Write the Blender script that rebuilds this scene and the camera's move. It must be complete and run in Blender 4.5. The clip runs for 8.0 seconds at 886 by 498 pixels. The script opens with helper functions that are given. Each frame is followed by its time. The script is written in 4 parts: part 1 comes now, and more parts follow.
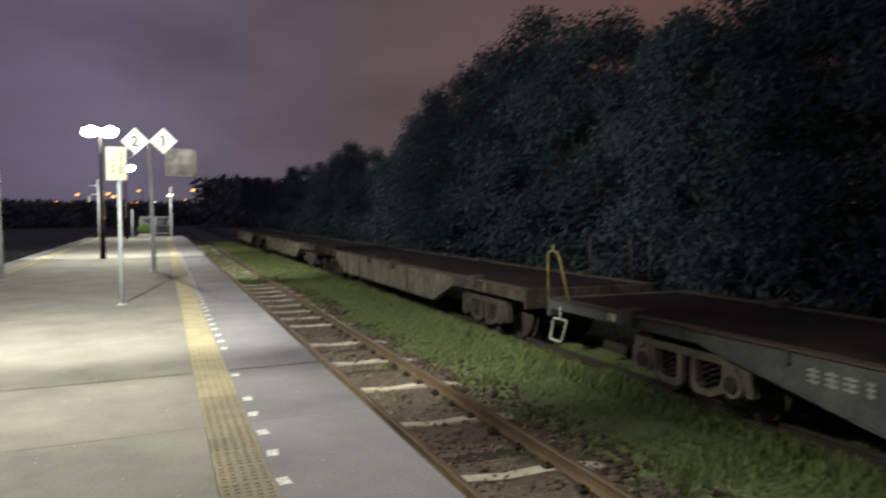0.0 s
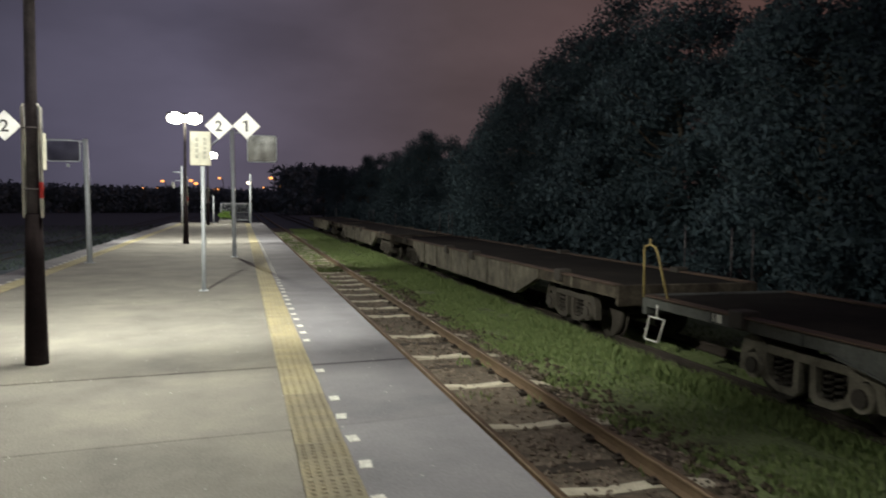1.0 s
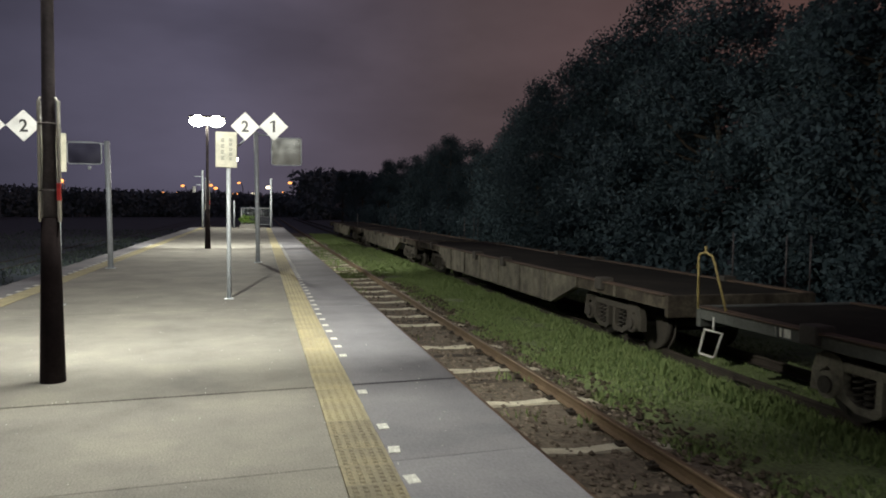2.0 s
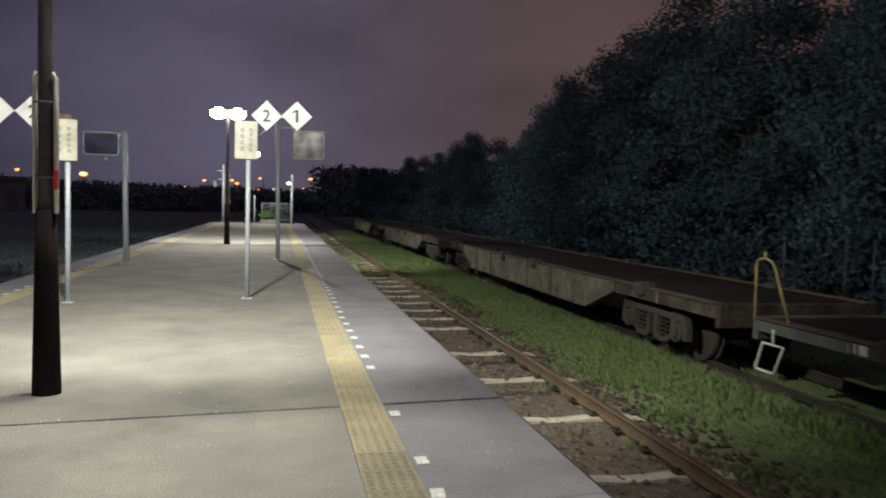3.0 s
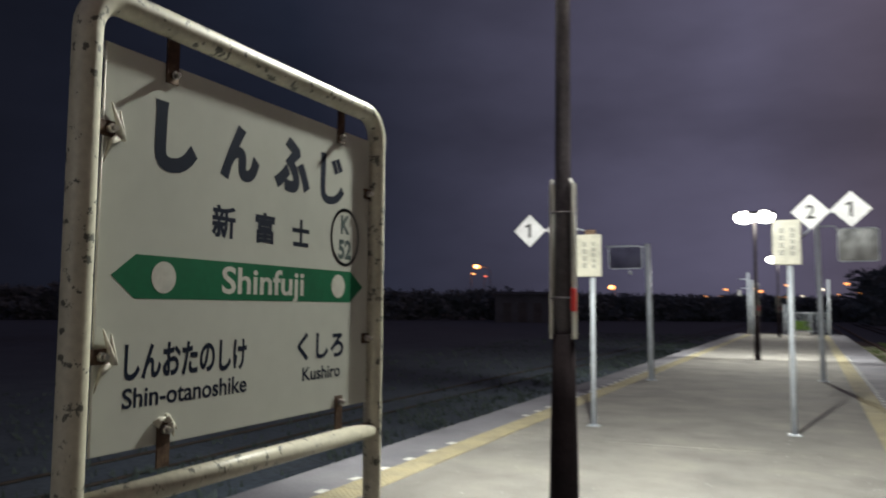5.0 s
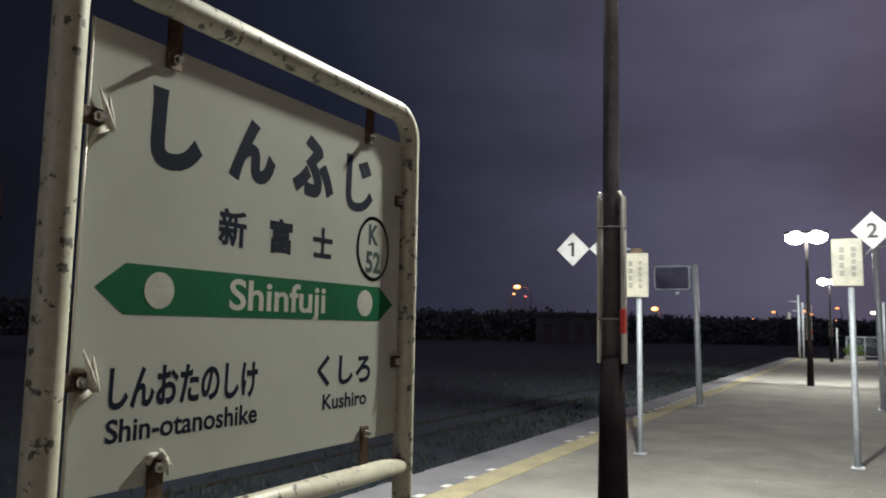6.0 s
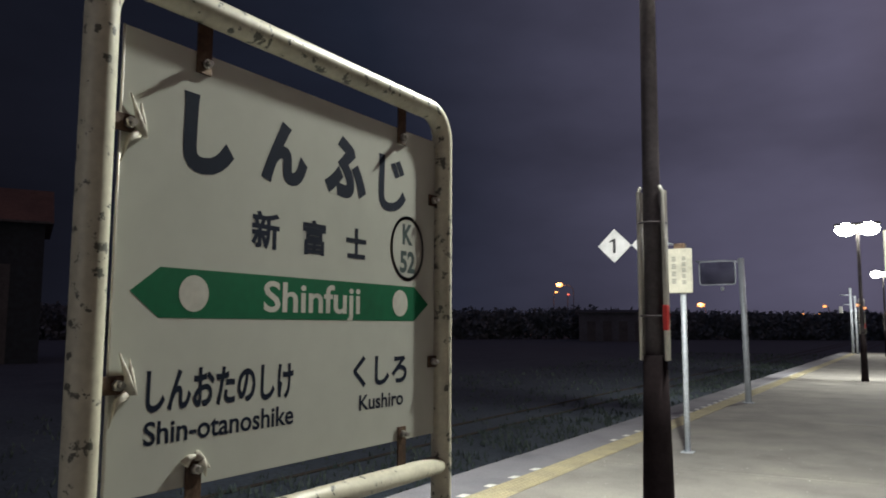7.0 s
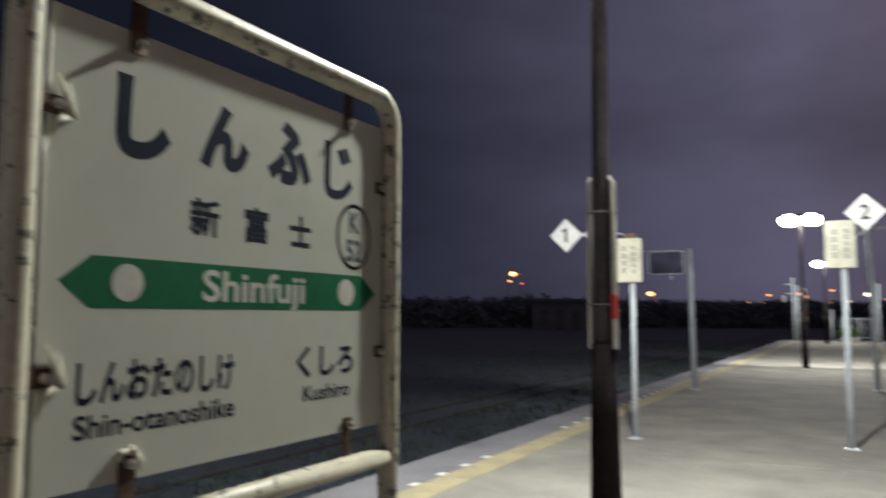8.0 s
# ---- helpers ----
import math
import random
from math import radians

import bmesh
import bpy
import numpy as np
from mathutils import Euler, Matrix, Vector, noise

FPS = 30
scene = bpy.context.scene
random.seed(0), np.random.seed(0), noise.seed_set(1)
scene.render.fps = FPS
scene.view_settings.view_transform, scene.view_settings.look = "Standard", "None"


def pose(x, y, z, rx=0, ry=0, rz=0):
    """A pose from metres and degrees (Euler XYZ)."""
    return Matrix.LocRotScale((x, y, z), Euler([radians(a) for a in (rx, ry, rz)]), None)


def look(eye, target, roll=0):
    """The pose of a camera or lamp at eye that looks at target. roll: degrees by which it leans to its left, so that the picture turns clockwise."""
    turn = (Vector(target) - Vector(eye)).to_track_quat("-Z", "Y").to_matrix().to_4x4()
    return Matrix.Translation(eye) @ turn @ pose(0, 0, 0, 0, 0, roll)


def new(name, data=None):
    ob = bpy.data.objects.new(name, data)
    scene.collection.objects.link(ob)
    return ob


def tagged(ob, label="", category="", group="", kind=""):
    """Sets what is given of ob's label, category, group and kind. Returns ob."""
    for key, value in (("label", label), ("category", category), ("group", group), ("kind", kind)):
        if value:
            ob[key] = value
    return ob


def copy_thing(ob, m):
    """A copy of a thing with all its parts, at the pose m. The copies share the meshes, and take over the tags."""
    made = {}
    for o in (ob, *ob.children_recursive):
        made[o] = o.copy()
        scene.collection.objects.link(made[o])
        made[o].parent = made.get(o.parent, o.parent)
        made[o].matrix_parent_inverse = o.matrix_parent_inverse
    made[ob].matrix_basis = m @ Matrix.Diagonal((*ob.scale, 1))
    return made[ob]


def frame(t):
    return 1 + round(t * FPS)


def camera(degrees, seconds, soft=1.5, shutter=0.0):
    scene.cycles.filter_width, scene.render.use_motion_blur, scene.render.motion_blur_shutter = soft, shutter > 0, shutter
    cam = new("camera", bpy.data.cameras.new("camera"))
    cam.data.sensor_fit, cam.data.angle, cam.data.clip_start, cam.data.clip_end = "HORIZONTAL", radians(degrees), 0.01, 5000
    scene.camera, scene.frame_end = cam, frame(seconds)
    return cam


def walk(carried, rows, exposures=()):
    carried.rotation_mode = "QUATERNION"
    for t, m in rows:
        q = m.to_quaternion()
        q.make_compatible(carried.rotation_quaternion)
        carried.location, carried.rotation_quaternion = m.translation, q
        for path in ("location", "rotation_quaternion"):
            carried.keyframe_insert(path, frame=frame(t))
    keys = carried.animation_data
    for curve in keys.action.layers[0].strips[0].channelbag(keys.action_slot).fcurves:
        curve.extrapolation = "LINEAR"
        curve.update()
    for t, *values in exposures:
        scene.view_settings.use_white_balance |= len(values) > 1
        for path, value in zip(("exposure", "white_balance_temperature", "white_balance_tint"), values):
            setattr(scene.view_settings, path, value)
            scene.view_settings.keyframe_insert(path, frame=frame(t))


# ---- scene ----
cam = camera(61.0, 8.0, soft=1.8, shutter=0.9)
PATH = [
    (0, (0.447, 0.159, 1.474), (1.146, 2.03, 1.379), -0.3),
    (0.5, (0.474, 0.45, 1.464), (1.064, 2.356, 1.325), -0.1),
    (1, (0.395, 0.733, 1.457), (0.914, 2.661, 1.336), 0.5),
    (1.5, (0.284, 1.059, 1.453), (0.769, 2.996, 1.348), 0.6),
    (3, (0.262, 2.218, 1.423), (0.688, 4.169, 1.31), 1.5),
    (3.5, (0.254, 2.594, 1.441), (0.401, 4.587, 1.357), 2.3),
    (4, (0.124, 2.963, 1.47), (-0.031, 4.957, 1.473), 0.5),
    (4.5, (0.076, 3.253, 1.491), (-0.538, 5.155, 1.578), -0.2),
    (4.7, (0.051, 3.371, 1.488), (-0.701, 5.221, 1.612), 0.0),
    (5.8, (-0.09, 3.75, 1.49), (-1.045, 5.498, 1.676), 0.9),
    (6, (-0.104, 3.764, 1.49), (-1.07, 5.503, 1.696), 1.0),
    (6.5, (-0.104, 3.793, 1.487), (-1.122, 5.502, 1.694), 0.6),
    (7, (-0.096, 3.788, 1.489), (-1.156, 5.472, 1.693), 0.2),
    (7.5, (-0.098, 3.791, 1.493), (-1.177, 5.463, 1.696), -0.1),
    (8, (-0.089, 3.817, 1.491), (-1.046, 5.564, 1.666), 0.1),
]
walk(cam, [(t, look(eye, target, roll)) for t, eye, target, roll in PATH],
     [(0.0, 0.42, 6500, 10), (0.5, 0.2, 6500, 10), (1.0, 0.1, 6450, 10), (1.6, 0.05, 6400, 10), (3.0, 0.0, 6300, 12), (4.5, 0.0, 6050, 13), (8.0, 0.0, 6050, 13)])

# ---- night sky ----
world = bpy.data.worlds.new("night_sky")
scene.world = world
world.use_nodes = True
wn, wl = world.node_tree.nodes, world.node_tree.links
wn.clear()
w_out, w_bg = wn.new("ShaderNodeOutputWorld"), wn.new("ShaderNodeBackground")
w_tc, w_noise = wn.new("ShaderNodeTexCoord"), wn.new("ShaderNodeTexNoise")
w_noise.inputs["Scale"].default_value = 2.8
w_noise.inputs["Detail"].default_value = 5.0
w_noise.inputs["Roughness"].default_value = 0.5
w_map = wn.new("ShaderNodeMapping")
w_map.inputs["Scale"].default_value = (1.0, 1.0, 2.4)
w_map.inputs["Location"].default_value = (0.7, 0.2, 0.4)
wl.new(w_tc.outputs["Generated"], w_map.inputs["Vector"])
wl.new(w_map.outputs["Vector"], w_noise.inputs["Vector"])
w_sep = wn.new("ShaderNodeSeparateXYZ")
wl.new(w_tc.outputs["Generated"], w_sep.inputs[0])
w_side = wn.new("ShaderNodeMapRange")
w_side.inputs["From Min"].default_value, w_side.inputs["From Max"].default_value = -0.9, 0.6
wl.new(w_sep.outputs["X"], w_side.inputs["Value"])
w_ramp = wn.new("ShaderNodeValToRGB")
els = w_ramp.color_ramp.elements
els[0].position, els[0].color = 0.0, (0.006, 0.006, 0.009, 1)
els[1].position, els[1].color = 1.0, (0.088, 0.048, 0.042, 1)
e = els.new(0.22)
e.color = (0.015, 0.018, 0.030, 1)
e = els.new(0.56)
e.color = (0.100, 0.090, 0.130, 1)
e = els.new(0.776)
e.color = (0.088, 0.063, 0.067, 1)
wl.new(w_side.outputs["Result"], w_ramp.inputs["Fac"])
w_cl = wn.new("ShaderNodeMapRange")
w_cl.inputs["From Min"].default_value, w_cl.inputs["From Max"].default_value = 0.3, 0.75
w_cl.inputs["To Min"].default_value, w_cl.inputs["To Max"].default_value = 0.72, 1.28
wl.new(w_noise.outputs["Fac"], w_cl.inputs["Value"])
wl.new(w_ramp.outputs["Color"], w_bg.inputs["Color"])
wl.new(w_cl.outputs["Result"], w_bg.inputs["Strength"])
wl.new(w_bg.outputs["Background"], w_out.inputs["Surface"])

LAMP_POWER = 2020.0
LAMP_COLOUR = (1.0, 0.985, 0.82)
scene.view_settings.exposure = 0.0


# ---- materials ----
def mat(name, base, dark=None, light=None, rough=0.7, metal=0.0, coarse=1.5, fine=40.0, bump=0.15, amount=0.5, spec=0.5, rand=0.0):
    """A surface with stains at a coarse scale and grain at a fine one, in object metres."""
    m = bpy.data.materials.new(name)
    m.use_nodes = True
    n, l = m.node_tree.nodes, m.node_tree.links
    b = n["Principled BSDF"]
    b.inputs["Metallic"].default_value = metal
    b.inputs["Specular IOR Level"].default_value = spec
    dark = dark or tuple(c * 0.65 for c in base)
    light = light or tuple(min(1, c * 1.25) for c in base)
    tc = n.new("ShaderNodeTexCoord")
    n1, n2 = n.new("ShaderNodeTexNoise"), n.new("ShaderNodeTexNoise")
    n1.inputs["Scale"].default_value, n2.inputs["Scale"].default_value = coarse, fine
    n1.inputs["Detail"].default_value, n2.inputs["Detail"].default_value = 6, 3
    n1.inputs["Roughness"].default_value = 0.62
    l.new(tc.outputs["Object"], n1.inputs["Vector"])
    l.new(tc.outputs["Object"], n2.inputs["Vector"])
    r = n.new("ShaderNodeValToRGB")
    e = r.color_ramp.elements
    e[0].position, e[0].color = 0.5 - 0.22, (*dark, 1)
    e[1].position, e[1].color = 0.5 + 0.22, (*light, 1)
    mid = e.new(0.5)
    mid.color = (*base, 1)
    l.new(n1.outputs["Fac"], r.inputs["Fac"])
    g = n.new("ShaderNodeMapRange")
    g.inputs["From Min"].default_value, g.inputs["From Max"].default_value = 0.3, 0.7
    g.inputs["To Min"].default_value, g.inputs["To Max"].default_value = 1 - 0.4 * amount, 1 + 0.35 * amount
    l.new(n2.outputs["Fac"], g.inputs["Value"])
    value = g.outputs["Result"]
    if rand:
        oi, rr, mu = n.new("ShaderNodeObjectInfo"), n.new("ShaderNodeMapRange"), n.new("ShaderNodeMath")
        rr.inputs["To Min"].default_value, rr.inputs["To Max"].default_value = 1 - rand, 1 + rand
        mu.operation = "MULTIPLY"
        l.new(oi.outputs["Random"], rr.inputs["Value"])
        l.new(rr.outputs["Result"], mu.inputs[0])
        l.new(value, mu.inputs[1])
        value = mu.outputs[0]
    v = n.new("ShaderNodeVectorMath")
    v.operation = "SCALE"
    l.new(r.outputs["Color"], v.inputs[0])
    l.new(value, v.inputs["Scale"])
    l.new(v.outputs["Vector"], b.inputs["Base Color"])
    q = n.new("ShaderNodeMapRange")
    q.inputs["To Min"].default_value, q.inputs["To Max"].default_value = max(0.04, rough - 0.12), min(1, rough + 0.12)
    l.new(n1.outputs["Fac"], q.inputs["Value"])
    l.new(q.outputs["Result"], b.inputs["Roughness"])
    if bump:
        bp = n.new("ShaderNodeBump")
        bp.inputs["Strength"].default_value, bp.inputs["Distance"].default_value = bump, 0.01
        l.new(n2.outputs["Fac"], bp.inputs["Height"])
        l.new(bp.outputs["Normal"], b.inputs["Normal"])
    return m


def peeling(name, base, under, rough=0.45, scale=9.0, cut=0.66):
    """Paint that has come off in spots, down to what is under it."""
    m = mat(name, base, rough=rough, coarse=2.5, fine=60, amount=0.25, bump=0.08)
    n, l = m.node_tree.nodes, m.node_tree.links
    b = n["Principled BSDF"]
    old = b.inputs["Base Color"].links[0].from_socket
    tc, no, ma = n.new("ShaderNodeTexCoord"), n.new("ShaderNodeTexNoise"), n.new("ShaderNodeMapRange")
    no.inputs["Scale"].default_value, no.inputs["Detail"].default_value = scale, 7
    no.inputs["Roughness"].default_value = 0.65
    ma.inputs["From Min"].default_value, ma.inputs["From Max"].default_value = cut, cut + 0.03
    mx = n.new("ShaderNodeMix")
    mx.data_type = "RGBA"
    l.new(tc.outputs["Object"], no.inputs["Vector"])
    l.new(no.outputs["Fac"], ma.inputs["Value"])
    l.new(ma.outputs["Result"], mx.inputs[0])
    l.new(old, mx.inputs[6])
    mx.inputs[7].default_value = (*under, 1)
    l.new(mx.outputs[2], b.inputs["Base Color"])
    return m


def leafy(name, a, c, rough=0.7):
    """Leaves or blades, each of its own shade."""
    m = bpy.data.materials.new(name)
    m.use_nodes = True
    n, l = m.node_tree.nodes, m.node_tree.links
    b = n["Principled BSDF"]
    b.inputs["Roughness"].default_value = rough
    b.inputs["Specular IOR Level"].default_value = 0.25
    geo, r = n.new("ShaderNodeNewGeometry"), n.new("ShaderNodeValToRGB")
    r.color_ramp.elements[0].color, r.color_ramp.elements[1].color = (*a, 1), (*c, 1)
    l.new(geo.outputs["Random Per Island"], r.inputs["Fac"])
    l.new(r.outputs["Color"], b.inputs["Base Color"])
    return m


def glow(name, colour, strength):
    m = bpy.data.materials.new(name)
    m.use_nodes = True
    b = m.node_tree.nodes["Principled BSDF"]
    b.inputs["Base Color"].default_value = (0.8, 0.8, 0.8, 1)
    b.inputs["Emission Color"].default_value = (*colour, 1)
    b.inputs["Emission Strength"].default_value = strength
    return m


def plain(name, base, rough=0.5, metal=0.0):
    return mat(name, base, rough=rough, metal=metal, coarse=3, fine=50, amount=0.2, bump=0.03)


CONCRETE = mat("concrete", (0.262, 0.25, 0.233), (0.178, 0.17, 0.163), (0.345, 0.33, 0.295), rough=0.88, coarse=1.1, fine=85, bump=0.2, amount=0.75, rand=0.05)
EDGE_CONCRETE = mat("edge_concrete", (0.235, 0.232, 0.262), (0.15, 0.148, 0.17), (0.31, 0.305, 0.33), rough=0.8, coarse=0.8, fine=60, bump=0.25, amount=0.45, rand=0.05)
WALL_CONCRETE = mat("old_concrete", (0.22, 0.21, 0.20), rough=0.9, coarse=1.2, fine=30, bump=0.3)
JOINT_DIRT = mat("joint_dirt", (0.05, 0.045, 0.038), rough=0.95)
TACTILE = mat("tactile_yellow", (0.40, 0.355, 0.23), (0.27, 0.25, 0.19), (0.47, 0.41, 0.245), rough=0.75, coarse=0.7, fine=60, bump=0.2, amount=0.6, rand=0.06)
TACTILE_WORN = mat("tactile_worn", (0.265, 0.235, 0.165), (0.19, 0.172, 0.13), (0.33, 0.285, 0.185), rough=0.8, coarse=2.0, fine=60, bump=0.2, amount=0.7, rand=0.08)
MARK = mat("mark_white", (0.75, 0.75, 0.72), (0.5, 0.5, 0.48), rough=0.6, coarse=20, fine=90, amount=0.5)
RUST = mat("rail_rust", (0.165, 0.112, 0.070), (0.11, 0.072, 0.046), (0.22, 0.155, 0.10), rough=0.75, metal=0.2, coarse=2, fine=50, bump=0.15)
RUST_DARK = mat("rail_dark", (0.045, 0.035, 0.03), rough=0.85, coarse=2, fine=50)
RAIL_HEAD = mat("rail_head", (0.19, 0.135, 0.092), (0.13, 0.09, 0.06), (0.25, 0.18, 0.125), rough=0.5, metal=0.5, coarse=3, fine=60, bump=0.05)
PC_CREAM = mat("sleeper_concrete", (0.62, 0.58, 0.47), (0.45, 0.41, 0.32), (0.74, 0.70, 0.58), rough=0.8, coarse=5, fine=60, bump=0.2, rand=0.12)
OLD_WOOD = mat("sleeper_wood", (0.045, 0.035, 0.028), (0.025, 0.02, 0.016), (0.08, 0.062, 0.048), rough=0.9, coarse=4, fine=45, bump=0.5, rand=0.2)
BALLAST = mat("ballast_bed", (0.15, 0.123, 0.096), (0.075, 0.06, 0.046), (0.22, 0.185, 0.145), rough=0.95, coarse=3, fine=25, bump=0.8, amount=1.0)
STONE = leafy("ballast_stone", (0.10, 0.08, 0.062), (0.30, 0.25, 0.205), 0.9)
CLOD = leafy("earth_clod", (0.055, 0.046, 0.034), (0.12, 0.10, 0.07), 0.95)
# ground tinted blue, so that its colour carries the night haze
HAZED_SOIL = mat("soil", (0.062, 0.082, 0.11), (0.044, 0.06, 0.082), (0.08, 0.10, 0.125), rough=0.95, coarse=0.5, fine=12, bump=0.6, amount=0.8)
TURF = mat("turf", (0.17, 0.215, 0.095), (0.085, 0.098, 0.052), (0.22, 0.27, 0.115), rough=0.95, coarse=1.1, fine=22, bump=0.6, amount=0.9)
GRASS = leafy("grass_blades", (0.135, 0.195, 0.074), (0.25, 0.31, 0.13))
# darker copy of the grass, with the yard's dimness in its colour
GRASS_DIMMED = leafy("dimmed_grass", (0.05, 0.072, 0.068), (0.075, 0.095, 0.088))
WEED = leafy("weed_leaves", (0.05, 0.11, 0.02), (0.16, 0.24, 0.05))
# far foliage: night haze is put into its pale blue base colour
HAZED_LEAF = leafy("hazed_far_leaves", (0.13, 0.165, 0.20), (0.18, 0.22, 0.25))
# the bluish lift in this leaf colour stands in for veiling glare
LEAF = leafy("veiled_tree_leaves", (0.042, 0.068, 0.084), (0.055, 0.082, 0.10))
BARK = mat("bark", (0.07, 0.055, 0.042), rough=0.9, coarse=3, fine=25, bump=0.6)
CREAM_PIPE = peeling("cream_paint_peeling", (0.52, 0.50, 0.39), (0.10, 0.10, 0.082), scale=28, cut=0.58)
BOARD_WHITE = mat("board_white", (0.575, 0.595, 0.535), (0.53, 0.55, 0.495), (0.61, 0.63, 0.57), rough=0.22, coarse=1.5, fine=15, bump=0.0, amount=0.06)
BOARD_RIM = plain("board_rim", (0.55, 0.54, 0.50), 0.35, 0.3)
NAVY = mat("navy_letters", (0.012, 0.018, 0.035), rough=0.8, coarse=3, fine=50, amount=0.2, bump=0.0, spec=0.1)
GREEN = mat("sign_green", (0.004, 0.12, 0.05), rough=0.6, coarse=3, fine=50, amount=0.15, bump=0.0, spec=0.2)
LETTER_WHITE = plain("white_letters", (0.60, 0.60, 0.54), 0.35)
CLIP_RUST = mat("rusty_clip", (0.10, 0.062, 0.042), (0.045, 0.032, 0.025), (0.24, 0.17, 0.11), rough=0.6, metal=0.5, coarse=18, fine=70)
STEEL = mat("bolt_steel", (0.5, 0.48, 0.45), rough=0.3, metal=0.9, coarse=10, fine=50, bump=0.05)
GLOSS_RIM = mat("gloss_enamel", (0.60, 0.59, 0.54), rough=0.06, coarse=4, fine=40, bump=0.0, amount=0.1, spec=0.9)
SEALANT = mat("sealant", (0.62, 0.60, 0.50), (0.42, 0.40, 0.33), rough=0.6, coarse=12, fine=60)
POLE_BROWN = mat("pole_brown", (0.017, 0.012, 0.014), (0.010, 0.008, 0.009), (0.026, 0.019, 0.021), rough=0.85, coarse=3, fine=40, bump=0.2, spec=0.12)
POLE_STEEL = mat("pole_steel", (0.085, 0.073, 0.083), (0.05, 0.042, 0.048), (0.13, 0.115, 0.125), rough=0.65, metal=0.1, coarse=4, fine=40, bump=0.1)
ENAMEL = mat("enamel_plate", (0.55, 0.54, 0.48), (0.42, 0.41, 0.36), rough=0.16, coarse=3, fine=40, bump=0.0, amount=0.1)
RED = plain("red_band", (0.55, 0.04, 0.035), 0.35)
GALV = mat("galvanised", (0.50, 0.54, 0.60), (0.40, 0.44, 0.49), (0.58, 0.62, 0.67), rough=0.5, metal=0.25, coarse=5, fine=50, bump=0.05)
PANEL_CREAM = plain("panel_cream", (0.50, 0.485, 0.405), 0.4)
GREY_PRINT = plain("grey_print", (0.24, 0.24, 0.22), 0.5)
DIAMOND = plain("diamond_white", (0.66, 0.66, 0.68), 0.4)
DIGIT = plain("digit_black", (0.03, 0.03, 0.035), 0.5)
MIRROR = plain("mirror_face", (0.75, 0.77, 0.78), 0.05, 1.0)
# wagon's own grey, lifted and cooled a little in imitation of veiling glare
WAGON_DARK = mat("veiled_wagon_grey", (0.092, 0.098, 0.096), (0.05, 0.046, 0.042), (0.135, 0.14, 0.136), rough=0.75, coarse=1.6, fine=30, bump=0.2)
WAGON_PALE = mat("wagon_pale", (0.135, 0.122, 0.098), (0.04, 0.031, 0.026), (0.235, 0.215, 0.17), rough=0.9, coarse=2.3, fine=30, bump=0.2)
WAGON_BROWN = mat("wagon_brown", (0.062, 0.052, 0.042), (0.028, 0.023, 0.019), (0.13, 0.115, 0.09), rough=0.9, coarse=3.2, fine=30, bump=0.2, spec=0.2)
DECK = mat("wagon_deck", (0.022, 0.02, 0.019), (0.013, 0.012, 0.011), (0.04, 0.034, 0.03), rough=0.9, coarse=1.5, fine=25, bump=0.4, spec=0.1)
WAGON_RUST = mat("wagon_rust", (0.085, 0.055, 0.042), (0.05, 0.036, 0.03), (0.13, 0.08, 0.055), rough=0.85, coarse=2, fine=30, bump=0.3)
BOGIE_GREY = mat("bogie_casting", (0.20, 0.185, 0.155), (0.07, 0.056, 0.044), (0.31, 0.29, 0.245), rough=0.8, coarse=3, fine=35, bump=0.3)
# dark casting for the pale wagons' bogies, shadow put into the colour
BOGIE_SHADED = mat("bogie_shaded", (0.06, 0.052, 0.044), rough=0.85, coarse=3, fine=35, bump=0.3)
BOGIE_DARK = mat("bogie_dark", (0.05, 0.043, 0.038), rough=0.8, coarse=3, fine=35, bump=0.3)
YELLOW = mat("handrail_yellow", (0.42, 0.33, 0.13), (0.22, 0.17, 0.08), rough=0.6, coarse=7, fine=50)
WORN_WHITE = mat("worn_stencil", (0.33, 0.33, 0.31), (0.14, 0.14, 0.13), (0.46, 0.46, 0.43), rough=0.7, coarse=25, fine=80)
STEP_WHITE = plain("step_white", (0.75, 0.75, 0.72), 0.5)
LAMP_GLOW = glow("lamp_diffuser", (1.0, 0.95, 0.72), 30.0)
HOUSING = plain("lamp_housing", (0.25, 0.25, 0.25), 0.5, 0.3)
ORANGE = glow("sodium_glow", (1.0, 0.36, 0.08), 2.4)
WHITE_GLOW = glow("white_glow", (1.0, 0.85, 0.6), 4.0)
RED_GLOW = glow("red_glow", (1.0, 0.10, 0.06), 1.6)
SHED_WALL = mat("shed_wall", (0.13, 0.145, 0.17), rough=0.85, coarse=0.3, fine=4)
# the brown is sodium lamplight put into the roof's colour
SODIUM_ROOF = mat("sodium_tinted_roof", (0.15, 0.09, 0.068), rough=0.85, coarse=0.4, fine=5)
SHED_DOOR = mat("shed_door", (0.10, 0.105, 0.11), rough=0.8, coarse=0.6, fine=6)
FAR_DARK = mat("far_wall", (0.035, 0.048, 0.06), rough=0.9, coarse=0.2, fine=3)


# ---- building helpers ----
def part(name, bm, material, parent=None, label=""):
    """Links a bmesh as one mesh object, under a thing or a part."""
    me = bpy.data.meshes.new(name)
    bm.to_mesh(me)
    bm.free()
    me.materials.append(material)
    ob = new(name, me)
    if parent:
        ob.parent = parent
        ob.matrix_parent_inverse = parent.matrix_world.inverted() if parent.parent is None and parent.type != "EMPTY" else Matrix()
    if label:
        tagged(ob, label)
    return ob


def piece(name, me, parent, m):
    """One of many alike pieces on a shared mesh."""
    ob = new(name, me)
    ob.parent = parent
    ob.matrix_basis = m
    return ob


